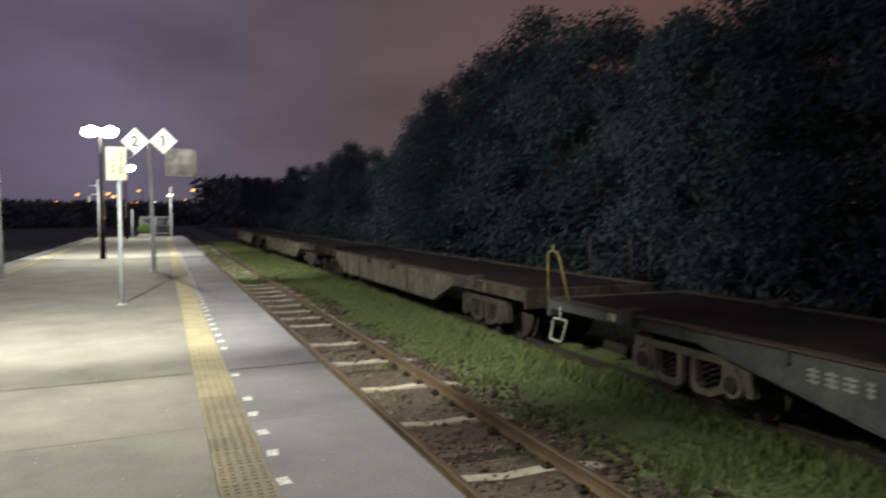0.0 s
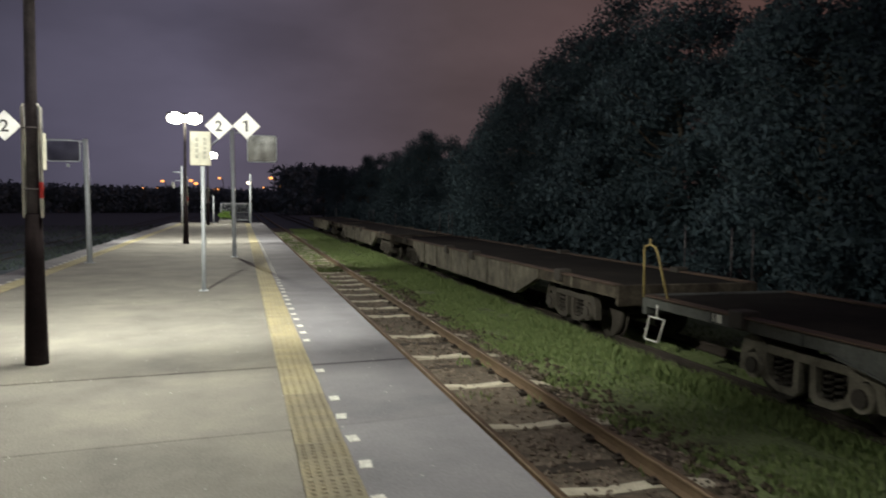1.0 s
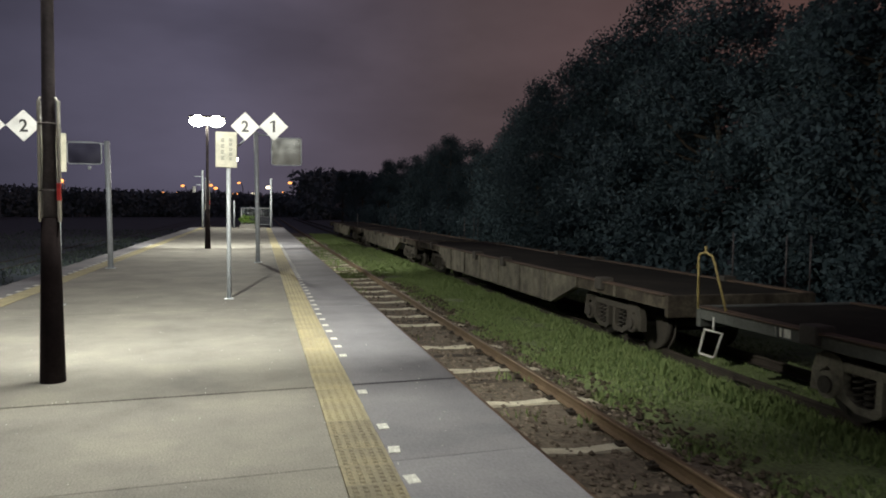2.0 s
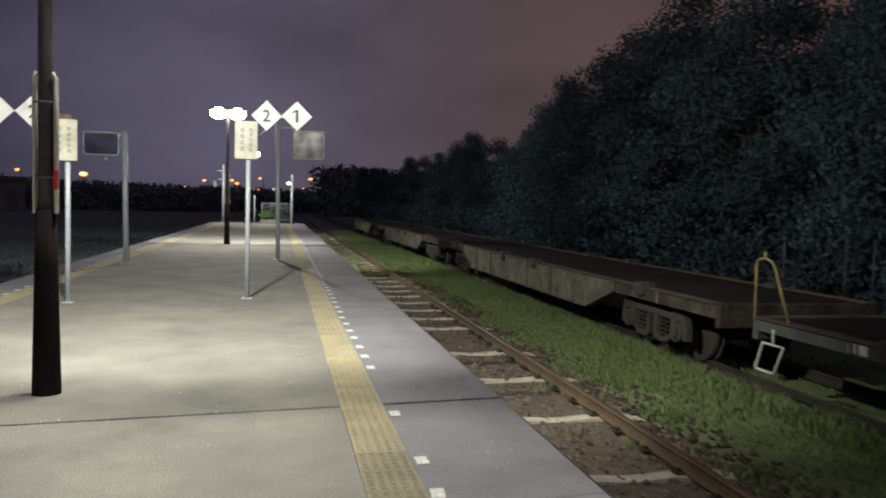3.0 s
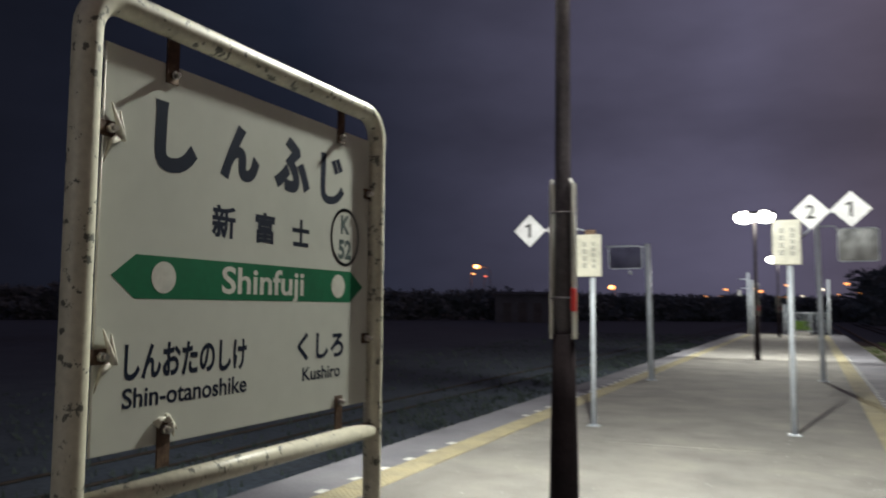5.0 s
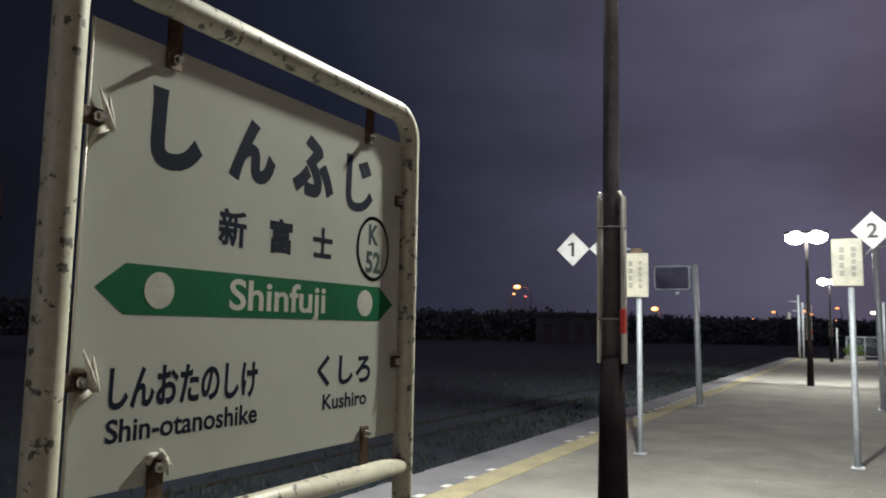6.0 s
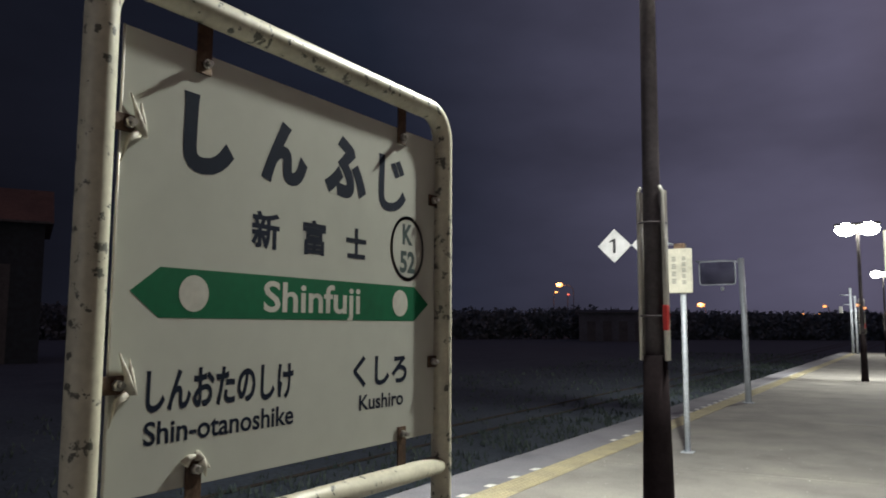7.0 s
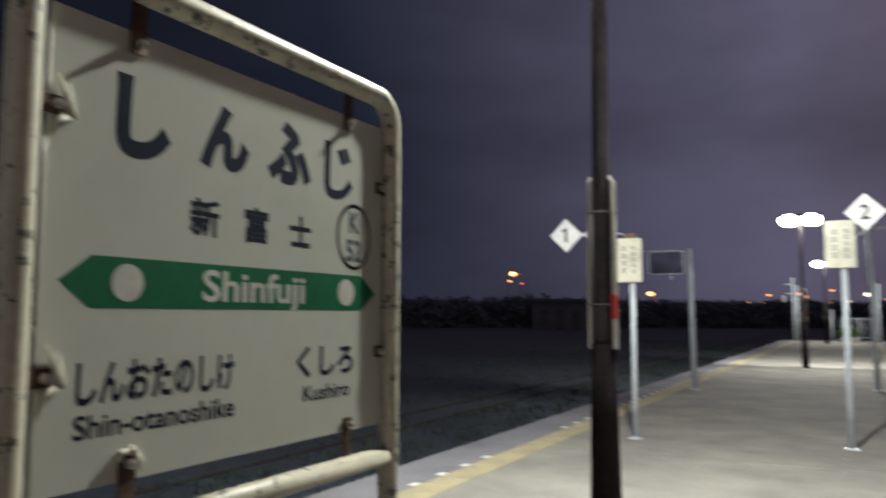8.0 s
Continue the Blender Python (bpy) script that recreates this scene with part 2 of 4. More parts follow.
def mesh_of(name, bm, material):
    me = bpy.data.meshes.new(name)
    bm.to_mesh(me)
    bm.free()
    me.materials.append(material)
    return me


def thing(name, x, y, z, label, category, group="", rz=0.0):
    ob = new(name)
    ob.empty_display_size = 0.1
    ob.matrix_basis = pose(x, y, z, 0, 0, rz)
    return tagged(ob, label, category, group)


def cube(bm, x0, x1, y0, y1, z0, z1, bevel=0.0):
    vs = [bm.verts.new((x, y, z)) for x in (x0, x1) for y in (y0, y1) for z in (z0, z1)]
    fs = [bm.faces.new([vs[i] for i in f]) for f in ((0, 1, 3, 2), (4, 6, 7, 5), (0, 4, 5, 1), (2, 3, 7, 6), (0, 2, 6, 4), (1, 5, 7, 3))]
    if bevel:
        bmesh.ops.bevel(bm, geom=list({ed for f in fs for ed in f.edges}), offset=bevel, segments=2, affect="EDGES", profile=0.5)
    return bm


def block(x0, x1, y0, y1, z0, z1, bevel=0.0):
    return cube(bmesh.new(), x0, x1, y0, y1, z0, z1, bevel)


def pipe(bm, pts, r, seg=12, closed=False, r1=None):
    """A round tube along points, with capped ends."""
    pts = [Vector(p) for p in pts]
    rings, up = [], None
    for i, p in enumerate(pts):
        a = pts[i - 1] if (i > 0 or closed) else p
        c = pts[(i + 1) % len(pts)] if (i < len(pts) - 1 or closed) else p
        d = (c - a).normalized()
        if up is None:
            up = d.orthogonal().normalized()
        up = (up - d * up.dot(d)).normalized()
        side = d.cross(up)
        rad = r if r1 is None else r + (r1 - r) * i / (len(pts) - 1)
        rings.append([bm.verts.new(p + rad * (math.cos(t) * up + math.sin(t) * side)) for t in [2 * math.pi * k / seg for k in range(seg)]])
    pairs = list(zip(rings, rings[1:])) + ([(rings[-1], rings[0])] if closed else [])
    for q, w in pairs:
        for k in range(seg):
            f = bm.faces.new((q[k], q[(k + 1) % seg], w[(k + 1) % seg], w[k]))
            f.smooth = True
    if not closed:
        bm.faces.new(rings[0][::-1])
        bm.faces.new(rings[-1])
    return bm


def tube(pts, r, seg=12, closed=False, r1=None):
    return pipe(bmesh.new(), pts, r, seg, closed, r1)


def prism(bm, outline, plane, a, c):
    """An outline of (u, v) drawn out from a to c: plane 'x' takes u, v as y, z; 'y' as x, z; 'z' as x, y."""
    def at(u, v, w):
        return {"x": (w, u, v), "y": (u, w, v), "z": (u, v, w)}[plane]
    lo = [bm.verts.new(at(u, v, a)) for u, v in outline]
    hi = [bm.verts.new(at(u, v, c)) for u, v in outline]
    k = len(outline)
    bm.faces.new(lo)
    bm.faces.new(hi[::-1])
    for i in range(k):
        bm.faces.new((lo[i], hi[i], hi[(i + 1) % k], lo[(i + 1) % k]))
    bmesh.ops.recalc_face_normals(bm, faces=bm.faces)
    return bm


def solid(outline, plane, a, c):
    return prism(bmesh.new(), outline, plane, a, c)


def arc(cx, cy, r, a0, a1, k, ry=None):
    ry = r if ry is None else ry
    return [(cx + r * math.cos(radians(a0 + (a1 - a0) * i / k)), cy + ry * math.sin(radians(a0 + (a1 - a0) * i / k))) for i in range(k + 1)]


def letters(name, text, box, depth, place, material, parent, bold=0.0):
    """Letters fitted into box = (left, right, low, high) of a plane, each an object; place turns that plane into the parent's space."""
    cu = bpy.data.curves.new(name, "FONT")
    cu.body, cu.extrude, cu.bevel_depth, cu.bevel_resolution = text, 0.2, bold, 0
    cu.resolution_u = 4
    tmp = bpy.data.objects.new(name, cu)
    scene.collection.objects.link(tmp)
    me = bpy.data.meshes.new_from_object(tmp.evaluated_get(bpy.context.evaluated_depsgraph_get()))
    bpy.data.objects.remove(tmp)
    b = bmesh.new()
    b.from_mesh(me)
    bpy.data.meshes.remove(me)
    lo = [min(v.co[i] for v in b.verts) for i in range(2)]
    hi = [max(v.co[i] for v in b.verts) for i in range(2)]
    b.verts.ensure_lookup_table()
    seen, spans = set(), []
    for v in b.verts:
        if v in seen:
            continue
        stack, isle = [v], []
        seen.add(v)
        while stack:
            q = stack.pop()
            isle.append(q)
            for ed in q.link_edges:
                o = ed.other_vert(q)
                if o not in seen:
                    seen.add(o)
                    stack.append(o)
        spans.append([min(q.co.x for q in isle), max(q.co.x for q in isle), isle])
    wide = (hi[0] - lo[0]) / len(text)
    groups = {}
    for x0, x1, isle in spans:
        groups.setdefault(int(((x0 + x1) / 2 - lo[0]) / wide) if ord(text[0]) > 255 else -1, []).append([x0, x1, isle])
    glyphs = [[q for sp in g for q in sp[2]] for k, g in groups.items() if k >= 0]
    merged = []
    for x0, x1, isle in sorted(groups.get(-1, []), key=lambda sp: sp[0]):
        if merged and x0 < merged[-1][1] - 0.02:
            merged[-1][1] = max(merged[-1][1], x1)
            merged[-1][2] += isle
        else:
            merged.append([x0, x1, list(isle)])
    glyphs += [g[2] for g in merged]
    sx, sy = (box[1] - box[0]) / (hi[0] - lo[0]), (box[3] - box[2]) / (hi[1] - lo[1])
    m = place @ Matrix.Translation((box[0], box[2], 0)) @ Matrix.Diagonal((sx, sy, depth / 0.4, 1)) @ Matrix.Translation((-lo[0], -lo[1], 0.2))
    for g in glyphs:
        ids = {v: i for i, v in enumerate(g)}
        faces = {f for v in g for f in v.link_faces}
        one = bpy.data.meshes.new(name)
        one.from_pydata([tuple(m @ v.co) for v in g], [], [[ids[v] for v in f.verts] for f in sorted(faces, key=lambda f: f.index)])
        one.materials.append(material)
        new(name, one).parent = parent
    b.free()


def soup(name, verts, faces, material, parent=None):
    me = bpy.data.meshes.new(name)
    me.from_pydata(verts, [], faces)
    me.materials.append(material)
    ob = new(name, me)
    if parent:
        ob.parent = parent
    return ob


# ---- the ground and the platform ----
EDGE_R, EDGE_L, FAR_END, NEAR_END = 1.90, -4.12, 56.0, -24.0
bm = bmesh.new()
vs = [bm.verts.new(p) for p in ((-1500, -1500, -1.03), (1500, -1500, -1.03), (1500, 1500, -1.03), (-1500, 1500, -1.03))]
bm.faces.new(vs)
tagged(part("ground", bm, HAZED_SOIL), "dark grassy ground round the station, tinted blue for haze", "ground", kind="structure")

platform = tagged(part("platform", block(EDGE_L + 0.06, EDGE_R - 0.06, NEAR_END, FAR_END, -1.05, -0.13), WALL_CONCRETE),
                  "long concrete island platform between two tracks", "platform", kind="structure")
JOINTS = [7.46 + 4.86 * k for k in range(-7, 11)]


def slab(x0, x1, y0, y1, top, material, name, g0, g1):
    """A paving slab whose cross joints run a little askew; g0 and g1 are half the joints' widths."""
    skew, side, r = 0.095, 0.003, 0.004
    pts = [(x0 + side, y0 + g0 + skew * (x0 - 0.65)), (x1 - side, y0 + g0 + skew * (x1 - 0.65)),
           (x1 - side, y1 - g1 + skew * (x1 - 0.65)), (x0 + side, y1 - g1 + skew * (x0 - 0.65))]
    b = solid(pts, "z", top - 0.13, top)
    tops = [ed for ed in b.edges if all(abs(v.co.z - top) < 1e-6 for v in ed.verts)]
    bmesh.ops.bevel(b, geom=tops, offset=r, segments=1, affect="EDGES")
    return part(name, b, material, platform)


FINE_JOINTS = [5.56, -3.9, 19.4]
ROWS_Y = sorted(JOINTS + FINE_JOINTS)
for y0, y1 in zip(ROWS_Y, ROWS_Y[1:]):
    g0, g1 = [0.003 if q in FINE_JOINTS else 0.015 for q in (y0, y1)]
    slab(-3.229, 0.702, y0, y1, random.uniform(-0.002, 0.001), CONCRETE, "slab", g0, g1)
    slab(0.998, EDGE_R, y0, y1, random.uniform(-0.002, 0.002), EDGE_CONCRETE, "edge_slab", g0 + 0.002, g1 + 0.002)
    slab(EDGE_L, -3.525, y0, y1, random.uniform(-0.002, 0.002), EDGE_CONCRETE, "edge_slab", g0 + 0.002, g1 + 0.002)
part("bedding", block(-3.64, 1.0, NEAR_END + 0.1, FAR_END - 0.1, -0.128, -0.05), JOINT_DIRT, platform)


def tactile_block():
    """A 30 cm warning block with 25 low studs."""
    b = block(-0.150, 0.150, -0.148, 0.148, -0.05, 0.0)
    for i in range(5):
        for j in range(5):
            x, y = -0.112 + 0.056 * i, -0.112 + 0.056 * j
            lo = [b.verts.new((x + dx * 0.016, y + dy * 0.016, 0.0005)) for dx, dy in ((-1, -1), (1, -1), (1, 1), (-1, 1))]
            hi = [b.verts.new((x + dx * 0.009, y + dy * 0.009, 0.006)) for dx, dy in ((-1, -1), (1, -1), (1, 1), (-1, 1))]
            b.faces.new(hi)
            for k in range(4):
                b.faces.new((lo[k], lo[(k + 1) % 4], hi[(k + 1) % 4], hi[k]))
    return b


# ---- railway track beside the platform ----
TRACK_X, RAIL_TOP, GAUGE = 3.365, -0.795, 1.13


def rail_outline(x, z):
    half = [(0.063, 0), (0.063, 0.011), (0.012, 0.03), (0.009, 0.095), (0.032, 0.11), (0.032, 0.132), (0.024, 0.14)]
    return [(x + u, z + v) for u, v in half] + [(x - u, z + v) for u, v in reversed(half)]


def track(name, cx, y0, y1, label, web, head, sunk=0.0):
    t = thing(name, cx, 0, RAIL_TOP - sunk, label, "railway track")
    tagged(t, kind="structure")
    for s in (-1, 1):
        part("rail", solid(rail_outline(s * GAUGE / 2, -0.14), "y", y0, y1), web, t, "rust-brown steel rail")
        part("rail_head", solid([(s * GAUGE / 2 - 0.026, -0.002), (s * GAUGE / 2 + 0.026, -0.002), (s * GAUGE / 2 + 0.022, 0.0025), (s * GAUGE / 2 - 0.022, 0.0025)], "y", y0, y1), head, t)
    return t


near_track = track("track", TRACK_X, -24, 150, "rusty rails on mixed concrete and timber sleepers", RUST, RAIL_HEAD)
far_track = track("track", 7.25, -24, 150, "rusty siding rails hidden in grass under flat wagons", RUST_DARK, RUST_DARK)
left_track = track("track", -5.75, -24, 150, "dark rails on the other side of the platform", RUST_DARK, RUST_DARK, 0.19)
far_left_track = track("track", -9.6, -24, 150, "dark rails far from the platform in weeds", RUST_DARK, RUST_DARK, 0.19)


def dipped_sleeper():
    """A concrete sleeper, raised under the rails and sagging between them."""
    b = bmesh.new()
    rows = []
    for i in range(17):
        x = -1.06 + 2.12 * i / 16
        u = abs(x)
        top = 0.0 if u > 0.45 else -0.022 * (1 + math.cos(math.pi * u / 0.45)) / 2 - 0.002
        top -= 0.05 * max(0, (u - 0.75) / 0.31)
        w = 0.105 - (0.02 if u < 0.4 else 0)
        rows.append([b.verts.new((x, -w - 0.02, top - 0.14)), b.verts.new((x, -w, top)), b.verts.new((x, w, top)), b.verts.new((x, w + 0.02, top - 0.14))])
    for q, w in zip(rows, rows[1:]):
        for k in range(3):
            b.faces.new((q[k], w[k], w[k + 1], q[k + 1]))
    b.faces.new(rows[0])
    b.faces.new(rows[-1][::-1])
    bmesh.ops.recalc_face_normals(b, faces=b.faces)
    return b


pc_mesh = mesh_of("concrete_sleeper", dipped_sleeper(), PC_CREAM)
wood_mesh = mesh_of("timber_sleeper", block(-1.05, 1.05, -0.11, 0.11, -0.14, 0.0, 0.012), OLD_WOOD)
clip_b = bmesh.new()
cube(clip_b, -0.05, 0.05, -0.05, 0.05, -0.005, 0.022, 0.006)
cube(clip_b, -0.02, 0.02, -0.02, 0.02, 0.015, 0.05, 0.004)
clip_mesh = mesh_of("rail_clip", clip_b, OLD_WOOD)
SLEEPER_Z = -0.142
n_sl = 0
y = 4.52 - 0.63 * 15
while y < 62:
    k = n_sl % 3
    concrete = (k == 0) if y < 15.5 else n_sl % 2 == 0
    me = pc_mesh if concrete else wood_mesh
    piece("sleeper", me, near_track, pose(random.uniform(-0.02, 0.02), y + random.uniform(-0.03, 0.03), SLEEPER_Z + (0.0 if concrete else random.uniform(-0.05, -0.034)), 0, 0, random.uniform(-1.2, 1.2)))
    if -1 < y < 20:
        for s in (-1, 1):
            for o in (-0.1, 0.1):
                piece("rail_clip", clip_mesh, near_track, pose(s * GAUGE / 2 + o, y, SLEEPER_Z, 0, 0, random.uniform(-8, 8)))
    n_sl += 1
    y += 0.63

rng = np.random.default_rng(5)


def stones(x0, x1, y0, y1, count, size, top):
    """Loose ballast stones as uneven little eight-faced lumps."""
    v, f = [], []
    base = np.array([(1, 0, 0), (-1, 0, 0), (0, 1, 0), (0, -1, 0), (0, 0, 1), (0, 0, -1)])
    tri = [(0, 2, 4), (2, 1, 4), (1, 3, 4), (3, 0, 4), (2, 0, 5), (1, 2, 5), (3, 1, 5), (0, 3, 5)]
    for i in range(count):
        c = np.array((rng.uniform(x0, x1), y0 + (y1 - y0) * rng.random() ** 1.6, 0))
        c[2] = top + rng.uniform(-0.03, 0.012)
        s = size * rng.uniform(0.5, 1.3)
        a = rng.uniform(0, 6.28)
        rot = np.array(((math.cos(a), -math.sin(a), 0), (math.sin(a), math.cos(a), 0), (0, 0, 1)))
        p = (base * rng.uniform(0.6, 1.2, (6, 3)) * s * (1, 0.85, 0.7)) @ rot.T + c
        k = len(v)
        v.extend(map(tuple, p))
        f.extend((k + q, k + w, k + e) for q, w, e in tri)
    return v, f


bm = bmesh.new()
for i in range(121):
    for j, (x, z) in enumerate(((1.86, -0.985), (2.3, -0.975), (2.75, -0.972), (3.1, -0.978), (3.6, -0.978), (4.0, -0.972), (4.4, -0.985), (4.8, -1.04))):
        yy = -24 + 0.8 * i
        bm.verts.new((x, yy, z + 0.012 * noise.noise((x * 3, yy * 3, 0))))
bm.verts.ensure_lookup_table()
for i in range(120):
    for j in range(7):
        f = bm.faces.new([bm.verts[q] for q in (i * 8 + j, i * 8 + j + 1, (i + 1) * 8 + j + 1, (i + 1) * 8 + j)])
        f.smooth = True
tagged(part("ballast_bed", bm, BALLAST), "brown gravel bed under the near track", "track bed", kind="structure")
tagged(soup("ballast", *stones(1.95, 4.6, 1.5, 34, 9500, 0.036, -0.966), STONE), "loose brown ballast stones between the rails", "gravel", kind="stuff")


def blades(areas, count, tall, width=0.012):
    v, f = [], []
    for _ in range(count):
        x0, x1, y0, y1, z, sparse = areas[rng.integers(len(areas))]
        x, yy = rng.uniform(x0, x1), y0 + (y1 - y0) * rng.random() ** 1.7
        patch = noise.noise((x * 0.9, yy * 0.9, 3.0)) + 0.5 * noise.noise((x * 2.5, yy * 2.5, 7.0))
        if patch < sparse:
            continue
        h = tall * rng.uniform(0.5, 1.2) * (1 + 0.6 * patch)
        a, lean = rng.uniform(0, 6.28), rng.uniform(0.1, 0.7) * h
        w = width * rng.uniform(0.7, 1.5) * (1 + yy * 0.03)
        ca, sa = math.cos(a), math.sin(a)
        b = rng.uniform(0, 6.28)
        k = len(v)
        v += [(x - w * ca, yy - w * sa, z), (x + w * ca, yy + w * sa, z), (x + lean * math.cos(b), yy + lean * math.sin(b), z + h)]
        f.append((k, k + 1, k + 2))
    return v, f


bm = bmesh.new()
for i in range(91):
    for j in range(15):
        bm.verts.new((4.55 + 0.4 * j, -20 + i, -1.015 + (0 if j in (0, 14) else 0.03) + 0.025 * noise.noise((j * 0.5, i * 0.7, 2.0))))
bm.verts.ensure_lookup_table()
for i in range(90):
    for j in range(14):
        f = bm.faces.new([bm.verts[q] for q in (i * 15 + j, i * 15 + j + 1, (i + 1) * 15 + j + 1, (i + 1) * 15 + j)])
        f.smooth = True
tagged(part("verge", bm, TURF), "mossy turf between the track and the siding", "ground", kind="structure")
grass_areas = [(4.75, 9.5, 1, 30, -1.0, -0.45), (4.9, 6.8, 1, 34, -1.0, -0.6), (4.6, 6.4, 12, 70, -1.0, -0.5), (4.3, 5.1, 1, 40, -1.0, 0.1)]
tagged(soup("grass", *blades(grass_areas, 90000, 0.075), GRASS), "short green grass between track and wagons", "grass", kind="stuff")
tagged(soup("grass", *blades([(-9, -4.3, 4, 60, -1.0, -0.2), (-20, -7, 5, 80, -1.0, -0.1), (-4.6, -4.2, 5, 40, -1.0, 0.0)], 26000, 0.13, 0.016), GRASS_DIMMED), "rough grass along the other track, coloured dark for dim light", "grass", kind="stuff")
tagged(soup("weeds", *blades([(2.0, 4.4, 2, 30, -0.95, 0.42), (2.0, 4.5, 27, 62, -0.97, -0.15)], 12000, 0.08), GRASS), "small weeds growing through the ballast", "weeds", kind="stuff")


tagged(soup("grass", *blades([(6.0, 6.75, 0, 40, -1.0, -0.7), (6.35, 6.8, 0, 45, -1.0, -0.9)], 24000, 0.14, 0.014), GRASS), "longer grass along the siding rail and the wagon wheels", "grass", kind="stuff")
tagged(soup("clods", *stones(4.12, 5.0, 2, 26, 1500, 0.05, -0.965), CLOD), "dark clods of earth beside the rail", "soil", kind="stuff")
tagged(soup("grit", *stones(-3.2, 1.7, 3.5, 14, 700, 0.0055, 0.008), MARK), "tiny pale stone chips scattered on the platform", "gravel", kind="stuff")


# ---- lamp posts ----
def lamp_post(x, y, label, power=1.0):
    t = thing("platform_lamp", x, y, 0, label, "lamp post", "platform lamps")
    part("post_foot", tube([(0, 0, -0.02), (0, 0, 0.45), (0, 0, 0.9), (0, 0, 1.33)], 0.098, 20, r1=0.068), POLE_BROWN, t, "dark brown tapered post foot")
    part("upper_post", tube([(0, 0, 1.33), (0, 0, 2.4), (0.004, 0, 3.4), (0, 0, 4.43)], 0.053, 16, r1=0.041), POLE_STEEL, t, "weathered steel upper post")
    for s in (-1, 1):
        px = s * 0.070 + 0.004
        plate = part("name_plate", block(px - 0.004, px + 0.004, -0.04, 0.04, 1.30, 2.27, 0.003), ENAMEL, t, "cream enamel plate with rolled rim")
        part("rim", tube([(px, -0.04, 1.30), (px, -0.04, 2.255), (px - s * 0.016, -0.04, 2.29)], 0.011, 14), GLOSS_RIM, plate)
        if s > 0:
            part("band", block(px - 0.0125, px + 0.0125, -0.053, 0.0, 1.47, 1.61, 0.003), RED, plate, "red band")
    for z in (1.55, 2.08):
        part("clamp", tube([(0.078 * math.cos(a), 0.078 * math.sin(a), z) for a in [2 * math.pi * i / 20 for i in range(20)]], 0.006, 6, True), POLE_STEEL, t)
    part("crossarm", tube([(-0.56, 0, 4.42), (0.56, 0, 4.42)], 0.028, 10), POLE_STEEL, t)
    for s in (-1, 1):
        cx = s * 0.29
        head = part("lamp_head", block(cx - 0.30, cx + 0.30, -0.12, 0.12, 4.36, 4.41, 0.02), HOUSING, t)
        b = bmesh.new()
        bmesh.ops.create_icosphere(b, subdivisions=3, radius=1.0, matrix=Matrix.Translation((cx, 0, 4.26)) @ Matrix.Diagonal((0.275, 0.19, 0.19, 1)))
        for f in b.faces:
            f.smooth = True
        part("diffuser", b, LAMP_GLOW, head, "bright white lamp diffuser")
    for d in (-1, 1):
        side = 0.34 if d > 0 else 0.60
        li = bpy.data.lights.new("lamp_light", "SPOT")
        li.energy, li.color, li.shadow_soft_size = LAMP_POWER * power * (0.93 if d > 0 else 0.46), LAMP_COLOUR, 0.06
        li.spot_size, li.spot_blend = radians(162), 0.5
        lo = new("lamp_light", li)
        lo.matrix_basis = look((x + side, y + 0.25 * d, 4.2), (x + side, y + 1.25 * d, 3.80))
    return t


lamp_post(-1.364, 8.06, "dark brown lamp post with cream name plates")
lamp_post(-1.42, 27.87, "lit twin-headed platform lamp post, dark at the foot", 1.15)
lamp_post(-1.53, 49.0, "lit twin-headed lamp post near the platform fence", 0.6)
lamp_post(-1.35, -12.0, "lit platform lamp post beyond the walk's start", 0.24)


# ---- station name sign ----
SIGN_X = -1.33
sign = thing("station_sign", SIGN_X, 5.158, 0, "cream pipe-framed station name sign with green arrow band", "station sign")
Y0, Y1, ZT = 4.576 - 5.158, 5.742 - 5.158, 2.148
R = 0.085
frame_path = [(0, Y0, 0.0), (0, Y0, 0.6), (0, Y0, 1.2), (0, Y0, ZT - R - 0.1)]
frame_path += [(0, u, v) for u, v in arc(Y0 + R, ZT - R, R, 180, 90, 8)]
frame_path += [(0, Y0 + 0.4, ZT), (0, Y1 - 0.4, ZT)]
frame_path += [(0, u, v) for u, v in arc(Y1 - R, ZT - R, R, 90, 0, 8)]
frame_path += [(0, Y1, ZT - R - 0.1), (0, Y1, 1.2), (0, Y1, 0.6), (0, Y1, 0.0)]
part("pipe_frame", tube(frame_path, 0.0305, 20), CREAM_PIPE, sign, "cream-painted pipe frame, flaking to rust")
part("lower_rail", tube([(0.0, Y0 + 0.03, 1.078), (0.0, 0, 1.078), (0.0, Y1 - 0.02, 1.078)], 0.027, 16), CREAM_PIPE, sign)
for yy in (Y0, Y1):
    part("base_plate", block(-0.09, 0.09, yy - 0.09, yy + 0.09, 0.0, 0.012, 0.003), CLIP_RUST, sign)
BL, BR, BB, BT = 4.627 - 5.158, 5.708 - 5.158, 1.172, 2.056
board = part("board", block(-0.0105, -0.006, BL, BR, BB, BT, 0.001), BOARD_WHITE, sign, "glossy off-white sign board")
part("rim", tube([(-0.008, BL + 0.001, BB), (-0.008, BL + 0.001, BT)], 0.003, 8), BOARD_RIM, board)
face = Matrix(((0, 0, 1, -0.0058), (1, 0, 0, -5.158), (0, 1, 0, 0), (0, 0, 0, 1)))
